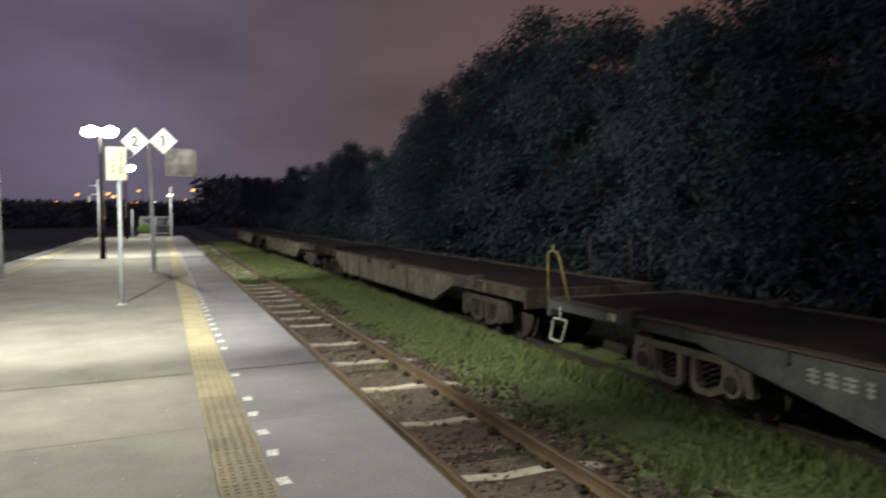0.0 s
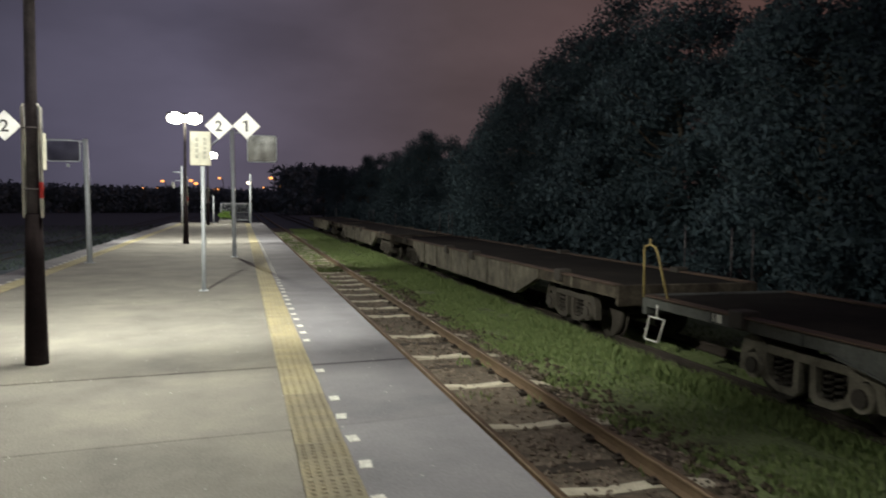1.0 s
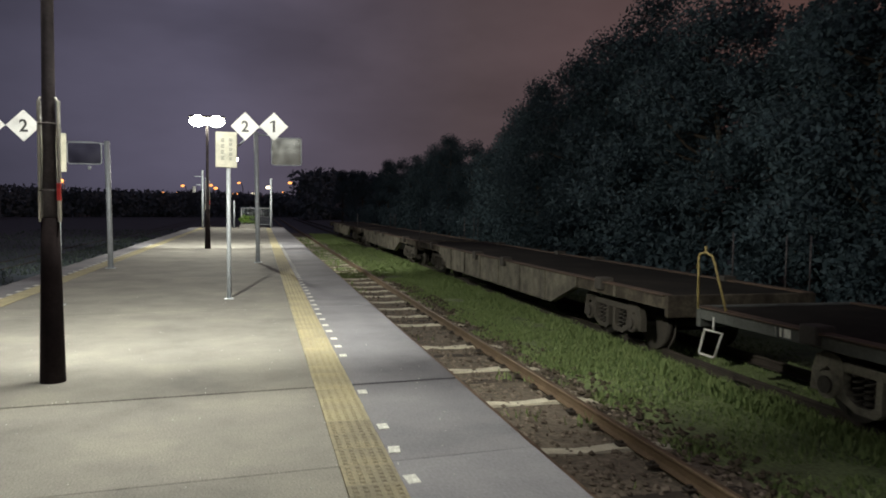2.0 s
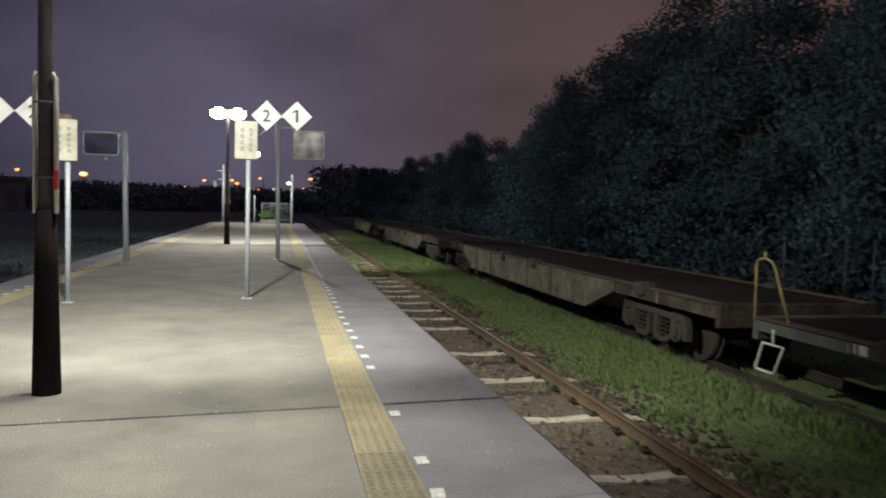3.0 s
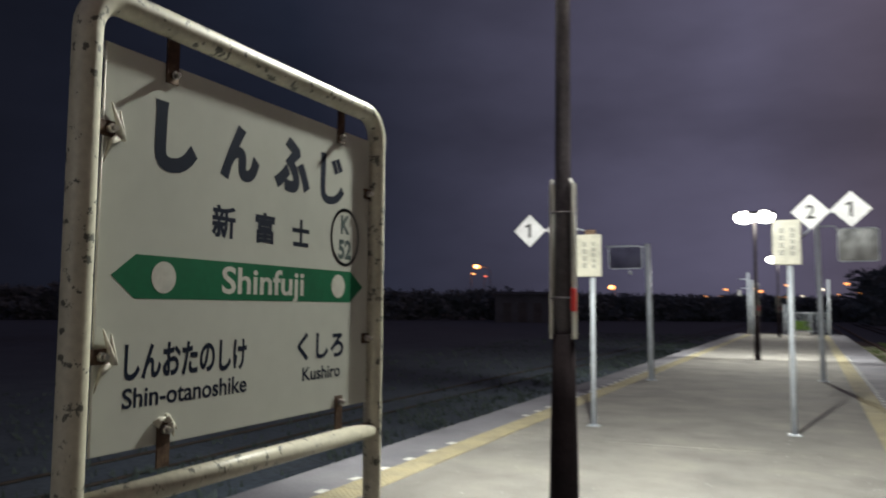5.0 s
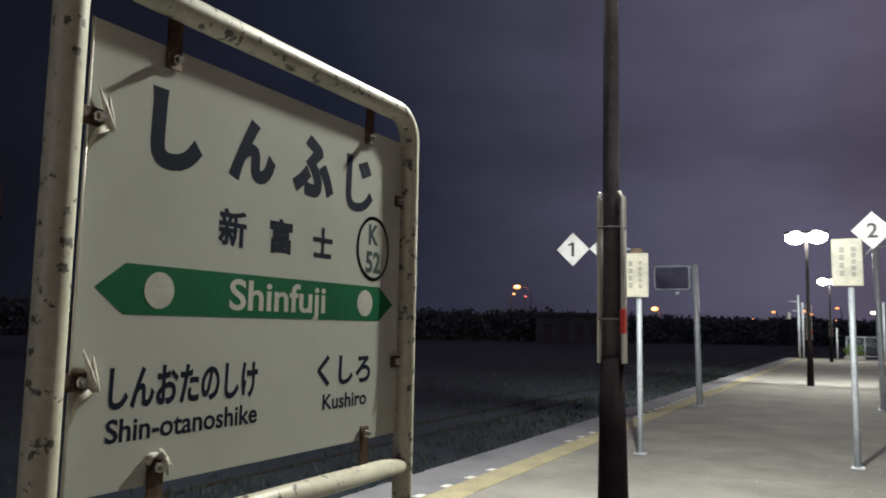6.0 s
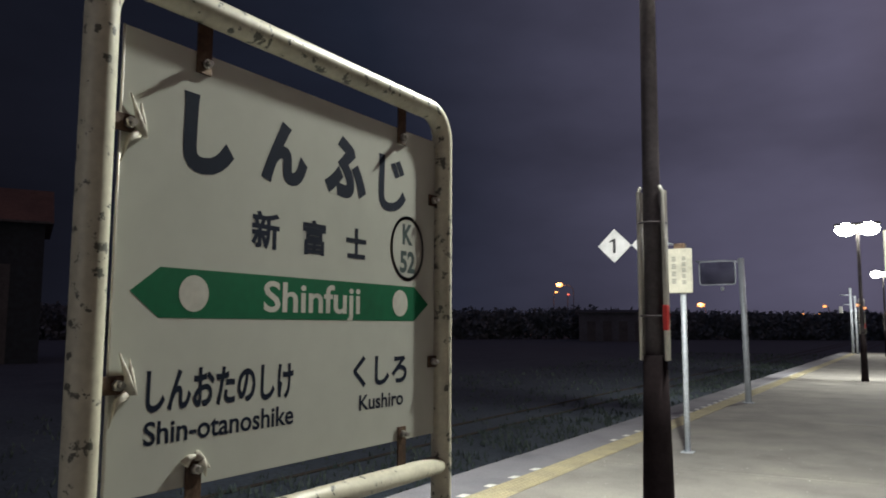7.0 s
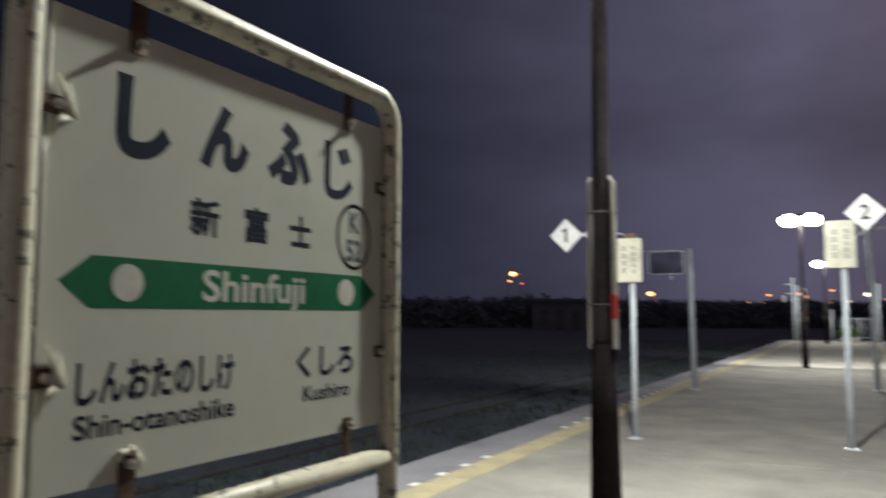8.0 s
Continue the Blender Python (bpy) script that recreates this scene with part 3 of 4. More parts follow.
for text, box, bold in (("し", (4.768, 4.905, 1.800, 1.966), 0.06), ("ん", (4.985, 5.137, 1.815, 1.966), 0.06), ("ふ", (5.200, 5.368, 1.818, 1.980), 0.06), ("じ", (5.423, 5.555, 1.808, 1.966), 0.03),
                        ("新", (4.961, 5.048, 1.660, 1.746), 0.03), ("富", (5.126, 5.209, 1.660, 1.746), 0.03), ("士", (5.289, 5.372, 1.664, 1.744), 0.035),
                        ("しんおたのしけ", (4.708, 5.105, 1.322, 1.404), 0.032), ("くしろ", (5.325, 5.566, 1.328, 1.412), 0.032),
                        ("Shin-otanoshike", (4.706, 5.108, 1.262, 1.307), 0.018), ("Kushiro", (5.351, 5.549, 1.269, 1.309), 0.02)):
    letters("lettering", text, box, 0.0002, face, NAVY, board, bold)
band = part("arrow_band", solid([(4.663 - 5.158, 1.553), (4.728 - 5.158, 1.602), (5.600 - 5.158, 1.602), (5.674 - 5.158, 1.553), (5.600 - 5.158, 1.503), (4.728 - 5.158, 1.503)], "x", -0.0059, -0.0056), GREEN, board, "green double-pointed arrow band")
letters("lettering", "Shinfuji", (5.004, 5.349, 1.497, 1.590), 0.0002, Matrix.Translation((0.0003, 0, 0)) @ face, LETTER_WHITE, board, 0.018)
for cy in (4.811, 5.530):
    part("dot", solid(arc(cy - 5.158, 1.553, 0.037, 0, 345, 23), "x", -0.0055, -0.0052), LETTER_WHITE, board)
b = bmesh.new()
ring_o, ring_i = arc(5.565 - 5.158, 1.712, 0.083, 0, 350, 35, 0.094), arc(5.565 - 5.158, 1.712, 0.0735, 0, 350, 35, 0.0845)
vo, vi = [b.verts.new((-0.0052, u, v)) for u, v in ring_o], [b.verts.new((-0.0052, u, v)) for u, v in ring_i]
for i in range(36):
    b.faces.new((vo[i], vo[(i + 1) % 36], vi[(i + 1) % 36], vi[i]))
bmesh.ops.solidify(b, geom=b.faces[:], thickness=0.0003)
bmesh.ops.recalc_face_normals(b, faces=b.faces)
RING = plain("ring_green", (0.055, 0.085, 0.085), 0.4)
part("ring", b, RING, board, "dark green ring")
letters("lettering", "K", (5.540, 5.590, 1.722, 1.782), 0.0002, face, RING, board, 0.035)
letters("lettering", "52", (5.528, 5.602, 1.640, 1.704), 0.0002, face, RING, board, 0.035)


def board_clip(yy, zz, dy, dz, blob):
    """A flat iron tab that holds the board to the frame, its bolt and the sealant smeared round it."""
    ln = 0.085
    y0, y1 = sorted((yy + dy * ln, yy - dy * 0.02)) if dy else (yy - 0.019, yy + 0.019)
    z0, z1 = sorted((zz + dz * ln, zz - dz * 0.02)) if dz else (zz - 0.017, zz + 0.017)
    c = part("clip", block(-0.0045, 0.0005, y0, y1, z0, z1, 0.0012), CLIP_RUST, sign, "rusty iron fixing tab")
    part("bolt", tube([(0.0, yy, zz), (0.012, yy, zz)], 0.0105, 6), STEEL, c)
    part("bolt_end", tube([(0.012, yy, zz), (0.022, yy, zz)], 0.006, 10), STEEL, c)
    if blob:
        b = bmesh.new()
        if dy:
            runs = [((-0.026, -0.012), (-0.020, 0.020), (-0.004, 0.058)), ((-0.030, -0.020), (-0.031, 0.010), (-0.026, 0.046)), ((-0.020, -0.018), (0.0, -0.030), (0.012, -0.075))]
            runs = [[(-dy * -u, v) for u, v in run] for run in runs]
        else:
            runs = [((-0.026, 0.012), (-0.010, 0.024), (0.012, 0.026)), ((0.004, 0.026), (0.020, 0.018), (0.040, -0.004)), ((0.014, 0.014), (0.024, 0.000), (0.030, -0.020))]
        for run in runs:
            pipe(b, [(0.001, yy + u, zz + v) for u, v in run], 0.0105, 10, r1=0.0015)
        for v in b.verts:
            v.co += 0.0035 * Vector((noise.noise(v.co * 60), noise.noise(v.co * 60 + Vector((9, 0, 0))), noise.noise(v.co * 60 + Vector((0, 9, 0)))))
        for f in b.faces:
            f.smooth = True
        part("sealant", b, SEALANT, c, "dried cream sealant smear")


for zz in (1.866, 1.380):
    board_clip(4.640 - 5.158, zz, -1, 0, True)
    board_clip(5.690 - 5.158, zz + 0.004, 1, 0, False)
for yy in (4.812, 5.525):
    board_clip(yy - 5.158, 2.030, 0, 1, False)
board_clip(4.822 - 5.158, 1.205, 0, -1, True)
board_clip(5.538 - 5.158, 1.190, 0, -1, False)


# ---- small notice posts, platform numbers and mirrors ----
def notice_post(x, y, top, group, label):
    t = thing("notice_post", x, y, 0, label, "notice post", group)
    part("post", tube([(0, 0, -0.02), (0, 0, 1.0), (0, 0, top - 0.1)], 0.034, 14), GALV, t)
    part("foot", block(-0.07, 0.07, -0.07, 0.07, 0.0, 0.015, 0.004), GALV, t)
    px = -0.03
    panel = part("panel", block(px - 0.16, px + 0.16, -0.075, -0.035, top - 0.545, top, 0.012), PANEL_CREAM, t, "cream notice panel with grey vertical print")
    for col, n, w in ((px - 0.055, 4, 0.05), (px + 0.065, 5, 0.045)):
        z = top - 0.10
        for k in range(n):
            h = (0.36 / n) * 0.72
            for q in range(3):
                part("print", block(col - w / 2, col + w / 2, -0.0775, -0.0745, z - h * (q + 0.7) / 3, z - h * q / 3), GREY_PRINT, panel)
            z -= 0.36 / n
    return t


pan1 = notice_post(-0.19, 13.52, 2.575, "notice posts", "pale steel post with cream notice panel and platform numbers")
pan2 = notice_post(-2.50, 13.10, 2.44, "notice posts", "pale notice post with platform numbers near the lamp post")


def diamond(parent, cx, cz, half, digit, y):
    d = part("number_sign", solid([(cx, cz - half), (cx + half, cz), (cx, cz + half), (cx - half, cz)], "y", y, y + 0.02), DIAMOND, parent, "white diamond board with a black " + digit)
    flat = Matrix(((1, 0, 0, 0), (0, 0, -1, y - 0.0005), (0, 1, 0, 0), (0, 0, 0, 1)))
    if digit == "1":
        e, h = half * 0.085, half * 0.42
        one = [(cx - e, cz - h), (cx + e, cz - h), (cx + e, cz + h), (cx - e * 0.4, cz + h), (cx - e * 3.4, cz + h * 0.72), (cx - e * 3.4, cz + h * 0.45), (cx - e, cz + h * 0.66)]
        part("digit", solid(one, "y", y - 0.002, y - 0.0005), DIGIT, d)
        return
    w = 0.22
    letters("digit", digit, (cx - half * w * 1.15, cx + half * w * 1.15, cz - half * 0.40, cz + half * 0.40), 0.002, flat, DIGIT, d, 0.02)


part("cap", block(-0.10, 0.04, -0.02, 0.06, 2.36, 2.51, 0.012), CLIP_RUST, pan2)
part("sign_arm", tube([(-0.03, 0.02, 2.44), (-0.16, 0.40, 2.53), (-0.40, 0.735, 2.60), (-0.70, 0.74, 2.60), (-1.15, 0.74, 2.60)], 0.014, 10), GALV, pan2)
diamond(pan2, -3.12 + 2.50, 2.60, 0.235, "2", 0.70)
diamond(pan2, -3.60 + 2.50, 2.60, 0.235, "1", 0.70)
part("sign_arm", tube([(0.02, 0.03, 2.38), (0.14, 0.34, 2.40), (0.22, 0.53, 2.50), (0.26, 0.53, 2.66), (0.40, 0.53, 2.71), (0.72, 0.53, 2.72)], 0.014, 10), GALV, pan1)
diamond(pan1, 0.051 + 0.19, 2.723, 0.226, "2", 0.48)
diamond(pan1, 0.502 + 0.19, 2.737, 0.226, "1", 0.48)

nm = thing("mirror_post", 0.235, 21.30, 0, "pale steel post with an arm and a platform mirror", "mirror post")
part("post", tube([(0, 0, -0.02), (-0.02, 0, 1.6), (-0.045, 0, 3.33)], 0.055, 16), GALV, nm)
part("foot", block(-0.1, 0.1, -0.1, 0.1, 0.0, 0.015, 0.004), GALV, nm)


def mirror(parent, x0, x1, z0, z1, y, rim_mat, turn=0.0, tip=2.0):
    b = bmesh.new()
    r = 0.06
    out = arc(x1 - r, z1 - r, r, 0, 90, 5) + arc(x0 + r, z1 - r, r, 90, 180, 5) + arc(x0 + r, z0 + r, r, 180, 270, 5) + arc(x1 - r, z0 + r, r, 270, 360, 5)
    prism(b, out, "y", y, y + 0.03)
    mi = part("mirror", b, MIRROR, parent, "rounded rectangular platform mirror")
    part("mirror_rim", tube([(u, y + 0.01, v) for u, v in out], 0.016, 8, True), rim_mat, mi, "pale mirror rim")
    part("mirror_back", block(x0 + 0.03, x1 - 0.03, y + 0.034, y + 0.075, z0 + 0.03, z1 - 0.03, 0.02), HOUSING, mi)
    c = Matrix.Translation(((x0 + x1) / 2, y, (z0 + z1) / 2))
    mi.matrix_basis = c @ pose(0, 0, 0, tip, 0, turn) @ c.inverted()


part("mirror_arm", tube([(-0.04, 0, 3.26), (0.30, 0.02, 3.26), (0.36, 0.04, 3.10)], 0.018, 8), GALV, nm)
mirror(nm, 0.345, 1.095, 2.51, 3.20, 0.02, GALV, -3.5, 4.1)

ml = thing("mirror_post", -3.01, 19.76, 0, "pale steel post carrying a rounded platform mirror", "mirror post")
part("post", tube([(0, 0, -0.02), (-0.02, 0, 1.4), (-0.05, 0, 2.87)], 0.06, 16), GALV, ml)
part("foot", block(-0.1, 0.1, -0.1, 0.1, 0.0, 0.015, 0.004), GALV, ml)
part("mirror_arm", tube([(-0.05, 0, 2.80), (-0.4, 0.05, 2.84), (-0.95, 0.05, 2.84)], 0.018, 8), GALV, ml)
mirror(ml, -0.86, -0.16, 2.35, 2.82, -0.03, GALV)
part("mirror_knob", tube([(-0.42, 0.0, 2.22), (-0.42, 0.0, 2.30)], 0.035, 10), GALV, ml)


# ---- far end of the platform ----
fence = thing("fence", 0.05, 54.5, 0, "pale steel railing closing the far end of the platform", "fence")
for x in (-0.95, 0.0, 0.95):
    part("fence_post", tube([(x, 0, -0.02), (x, 0, 1.32)], 0.03, 10), GALV, fence)
part("top_rail", tube([(-0.95, 0, 1.32), (0.95, 0, 1.32)], 0.028, 10), GALV, fence)
part("low_rail", tube([(-0.95, 0, 0.2), (0.95, 0, 0.2)], 0.02, 8), GALV, fence)
for i in range(15):
    part("bar", tube([(-0.83 + 0.12 * i, 0, 0.2), (-0.83 + 0.12 * i, 0, 1.31)], 0.009, 6), GALV, fence)


def slim_post(x, y, h, r, label):
    t = thing("signal_post", x, y, 0, label, "post")
    part("post", tube([(0, 0, -0.02), (0, 0, h)], r, 12), GALV, t)
    return t


slim_post(1.04, 53.0, 3.3, 0.075, "slim pale steel post beside the platform fence")
lp = slim_post(-3.33, 53.0, 3.75, 0.07, "grey steel post with a bracket near the platform end")
part("bracket", tube([(0, 0, 3.35), (-0.55, 0, 3.35)], 0.03, 8), GALV, lp)
part("bracket_low", tube([(0, 0, 2.8), (-0.4, 0, 2.8)], 0.03, 8), GALV, lp)
part("side_post", tube([(0.22, 0, -0.02), (0.22, 0, 3.3)], 0.06, 10), GALV, lp)
part("hanging_box", block(-0.62, -0.42, -0.08, 0.08, 2.3, 2.7, 0.03), HOUSING, lp)
slim_post(-1.36, 53.5, 1.85, 0.05, "short grey post near the platform end")


def leaf_cloud(centres, per, spread, size):
    v, f = [], []
    for c in centres:
        for _ in range(per):
            d = rng.normal(0, 1, 3)
            d /= np.linalg.norm(d)
            p = np.array(c) + d * spread * rng.random() ** 0.5 * (1, 1, 0.8)
            a, e2 = rng.normal(0, 1, 3), rng.normal(0, 1, 3)
            a = a / np.linalg.norm(a) * size * rng.uniform(0.6, 1.3)
            e2 = e2 / np.linalg.norm(e2) * size * 0.6 * rng.uniform(0.6, 1.3)
            k = len(v)
            v += [tuple(p - a), tuple(p + e2), tuple(p + a), tuple(p - e2)]
            f.append((k, k + 1, k + 2, k + 3))
    return v, f


planter = thing("planter", -0.5, 52.6, 0, "bushy yellow-green plant in a low planter by the fence", "plant")
part("box", block(-0.5, 0.5, -0.2, 0.2, 0.0, 0.25, 0.02), WALL_CONCRETE, planter)
soup("foliage", *leaf_cloud([(rng.uniform(-0.42, 0.42), rng.uniform(-0.12, 0.12), rng.uniform(0.32, 0.75)) for _ in range(14)], 40, 0.2, 0.06), WEED, planter)


# ---- flat wagons on the siding ----
def bogie(w, cy, paint):
    """A two-axle cast-frame bogie; the wagon's centre line is x = 0, rail top is z = 0."""
    bo = part("bogie", block(-0.9, 0.9, cy - 0.2, cy + 0.2, 0.42, 0.66, 0.04), BOGIE_DARK, w, "two-axle cast steel bogie")
    for s in (-1, 1):
        x0, x1 = sorted((s * 0.93, s * 1.03))
        guard = [(0.60, 0.66), (0.64, 0.74), (0.74, 0.775), (0.90, 0.775), (1.00, 0.72), (1.06, 0.56), (1.08, 0.33), (0.98, 0.33), (0.94, 0.55), (0.83, 0.62), (0.74, 0.55), (0.70, 0.36)]
        basket = [(0.66, 0.31), (0.42, 0.21), (0.16, 0.21), (0.08, 0.27), (0.08, 0.66), (0.16, 0.66), (0.17, 0.33), (0.22, 0.285), (0.40, 0.285), (0.56, 0.36), (0.60, 0.45)]
        for h in (-1, 1):
            part("side_frame", solid([(cy + h * u, v) for u, v in guard + basket], "x", x0, x1), paint, bo, "weathered cast side frame with dropped spring basket")
        part("bolster_beam", block(x0 + 0.004, x1 - 0.004, cy - 0.62, cy + 0.62, 0.60, 0.71, 0.02), paint, bo)
        for u in (-0.45, -0.29, 0.29, 0.45):
            part("spring", tube([(s * 0.97 + 0.04 * math.cos(q), cy + u + 0.05 * math.sin(q), 0.29 + 0.31 * q / 28.3) for q in [28.3 * k / 54 for k in range(55)]], 0.016, 6), BOGIE_DARK, bo)
        for u in (-0.80, 0.80):
            part("axle_box", tube([(s * 0.90, cy + u, 0.43), (s * 1.07, cy + u, 0.43)], 0.15, 16), paint, bo)
            part("axle_cap", tube([(s * 1.07, cy + u, 0.43), (s * 1.10, cy + u, 0.43)], 0.095, 14), BOGIE_DARK, bo)
            b = bmesh.new()
            pipe(b, [(s * 0.52, cy + u, 0.43), (s * 0.65, cy + u, 0.43)], 0.43, 36)
            pipe(b, [(s * 0.49, cy + u, 0.43), (s * 0.52, cy + u, 0.43)], 0.46, 36)
            part("wheel", b, BOGIE_DARK, bo, "dark steel wheel")
    for u in (-0.80, 0.80):
        part("axle", tube([(-0.95, cy + u, 0.43), (0.95, cy + u, 0.43)], 0.07, 12), BOGIE_DARK, bo)
    part("brake_beam", block(-0.85, 0.85, cy - 0.45, cy - 0.38, 0.22, 0.34, 0.02), BOGIE_DARK, bo)


def flat_wagon(y_near, y_far, bogie_in, belly, paint, frame_paint, bogie_paint, label, marked=False, top=1.03, taper=1.15):
    """A bogie flat wagon between y_near and y_far, with fish-bellied side sills from belly[0] to belly[1]."""
    w = thing("flat_wagon", 7.25, 0, RAIL_TOP - 0.035, label, "freight wagon", "parked flat wagons")
    low, deep = 0.84, 0.44
    H = 1.25
    for s in (-1, 1):
        x0, x1 = sorted((s * H, s * (H - 0.05)))
        b0, b1 = belly[0] - taper, belly[1] + taper
        sill = part("side_sill", solid([(b0, low), (belly[0], deep), (belly[1], deep), (b1, low), (b1, top), (b0, top)], "x", x0, x1), paint, w, "fish-bellied steel side sill")
        for ya, yb in ((y_near, b0 - 0.004), (b1 + 0.004, y_far)):
            part("end_sill", block(*sorted((s * (H - 0.003), s * (H - 0.05))), ya, yb, low, top, 0.003), frame_paint, w)
        part("top_flange", block(*sorted((s * (H + 0.035), s * (H - 0.13))), y_near, y_far, top + 0.001, top + 0.026, 0.006), WAGON_RUST, sill, "rusty top flange")
        low_out = [(belly[0] - taper, low), (belly[0], deep), (belly[1], deep), (belly[1] + taper, low), (belly[1] + taper, low - 0.02), (belly[1] + 0.01, deep - 0.02), (belly[0] - 0.01, deep - 0.02), (belly[0] - taper, low - 0.02)]
        part("bottom_flange", solid(low_out, "x", *sorted((s * (H + 0.03), s * (H - 0.11)))), paint, sill)
        k = int((y_far - y_near) / 1.55)
        for i in range(1, k):
            yy = y_near + (y_far - y_near) * i / k
            zb = deep if belly[0] < yy < belly[1] else low
            part("stiffener", block(*sorted((s * (H + 0.028), s * (H - 0.002))), yy - 0.02, yy + 0.02, zb + 0.004, top - 0.002, 0.004), paint, sill)
        for yy in (y_near + 2.1, (y_near + y_far) / 2 - 1.2, (y_near + y_far) / 2 + 1.2, y_far - 2.1):
            part("container_lock", block(*sorted((s * (H + 0.07), s * (H - 0.18))), yy - 0.13, yy + 0.13, top - 0.12, top + 0.09, 0.02), BOGIE_DARK, w, "dark container lock")
    for i in range(int((y_far - y_near) / 0.9)):
        yy = y_near + 0.45 + 0.9 * i
        part("cross_beam", block(-H + 0.06, H - 0.06, yy - 0.05, yy + 0.05, low + 0.02, top - 0.03), BOGIE_DARK, w)
    part("centre_sill", block(-0.22, 0.22, y_near, y_far, 0.62, top - 0.01, 0.02), BOGIE_DARK, w)
    part("deck", block(-H + 0.14, H - 0.14, y_near + 0.02, y_far - 0.02, top - 0.024, top - 0.002), DECK, w, "dark rusty deck plates")
    for yy, d in ((y_near, -1), (y_far, 1)):
        part("end_beam", block(-H, H, *sorted((yy, yy + d * 0.10)), low - 0.12, top + 0.02, 0.015), frame_paint, w)
        part("coupler", block(-0.11, 0.11, *sorted((yy + d * 0.1, yy + d * 0.42)), 0.62, 0.86, 0.04), BOGIE_DARK, w)
        for s in (-1, 1):
            x = s * (H + 0.01)
            zb = top + 0.03
            loop = [(x, yy + d * 0.04, zb - 0.05), (x, yy + d * 0.06, zb + 0.62), (x, yy + d * 0.03, zb + 0.69), (x, yy - d * 0.10, zb + 0.72), (x, yy - d * 0.24, zb + 0.68), (x, yy - d * 0.30, zb + 0.60), (x, yy - d * 0.58, zb + 0.0)]
            st = [(x, yy - d * 0.13, 0.715), (x, yy - d * 0.01, 0.40), (x, yy - d * 0.03, 0.375), (x, yy - d * 0.33, 0.375), (x, yy - d * 0.37, 0.40), (x, yy - d * 0.51, 0.715)]
            if not marked:
                continue
            step = part("step", tube(st, 0.017, 8, True), STEP_WHITE, w, "white-painted stirrup step")
            part("hanger", tube([(x, yy - d * 0.32, low + 0.06), (x, yy - d * 0.32, 0.715)], 0.014, 8), STEP_WHITE, step)
            if d < 0 or s > 0 or not marked:
                continue
            rail = part("handrail", tube(loop, 0.016, 8), YELLOW, w, "dull yellow handrail hoop")
            part("knob", tube([(x, yy - d * 0.10, zb + 0.71), (x, yy - d * 0.10, zb + 0.80)], 0.018, 8), YELLOW, rail)
    if not marked:
        for x, yy in ((-H, y_far - 0.05), (H, y_near + 0.05), (H, y_near + 0.6), (H, y_near + 2.0)):
            part("stanchion", tube([(x, yy, top - 0.05), (x, yy, top + 0.88)], 0.013, 6), POLE_STEEL, w)
    for cy in (y_near + bogie_in, y_far - bogie_in):
        bogie(w, cy, bogie_paint)
    if marked:
        for k, (u, wd) in enumerate(((5.36, 0.13), (5.16, 0.13), (4.96, 0.14), (4.76, 0.08))):
            for q in range(3):
                part("marking", block(-H - 0.004, -H - 0.001, u - wd / 2, u + wd / 2, 0.735 + 0.05 * q, 0.76 + 0.05 * q), WORN_WHITE, w, "worn white stencil bar")
            part("marking", block(-H - 0.005, -H - 0.001, u - 0.012, u + 0.012, 0.725, 0.872), WORN_WHITE, w, "worn white stencil bar")
        for u in (8.62, 8.77):
            part("marking", block(-H - 0.004, -H - 0.001, u - 0.055, u + 0.055, 0.865, 0.965), STEP_WHITE, w, "small white data panel")
    return w


flat_wagon(-6.8, 10.33, 2.91, (-1.2, 4.5), WAGON_DARK, WAGON_DARK, BOGIE_GREY, "dark grey flat wagon with rusty deck and white steps", True, 0.985, 2.3)
flat_wagon(11.25, 28.5, 2.15, (15.6, 24.2), WAGON_PALE, WAGON_BROWN, BOGIE_SHADED, "pale weathered flat wagon with deep fish-bellied sills")
flat_wagon(29.4, 46.6, 2.15, (33.7, 42.3), WAGON_PALE, WAGON_BROWN, BOGIE_SHADED, "far pale flat wagon standing in the siding")
flat_wagon(47.5, 64.7, 2.15, (51.8, 60.4), WAGON_PALE, WAGON_BROWN, BOGIE_SHADED, "pale flat wagon at the end of the parked row")


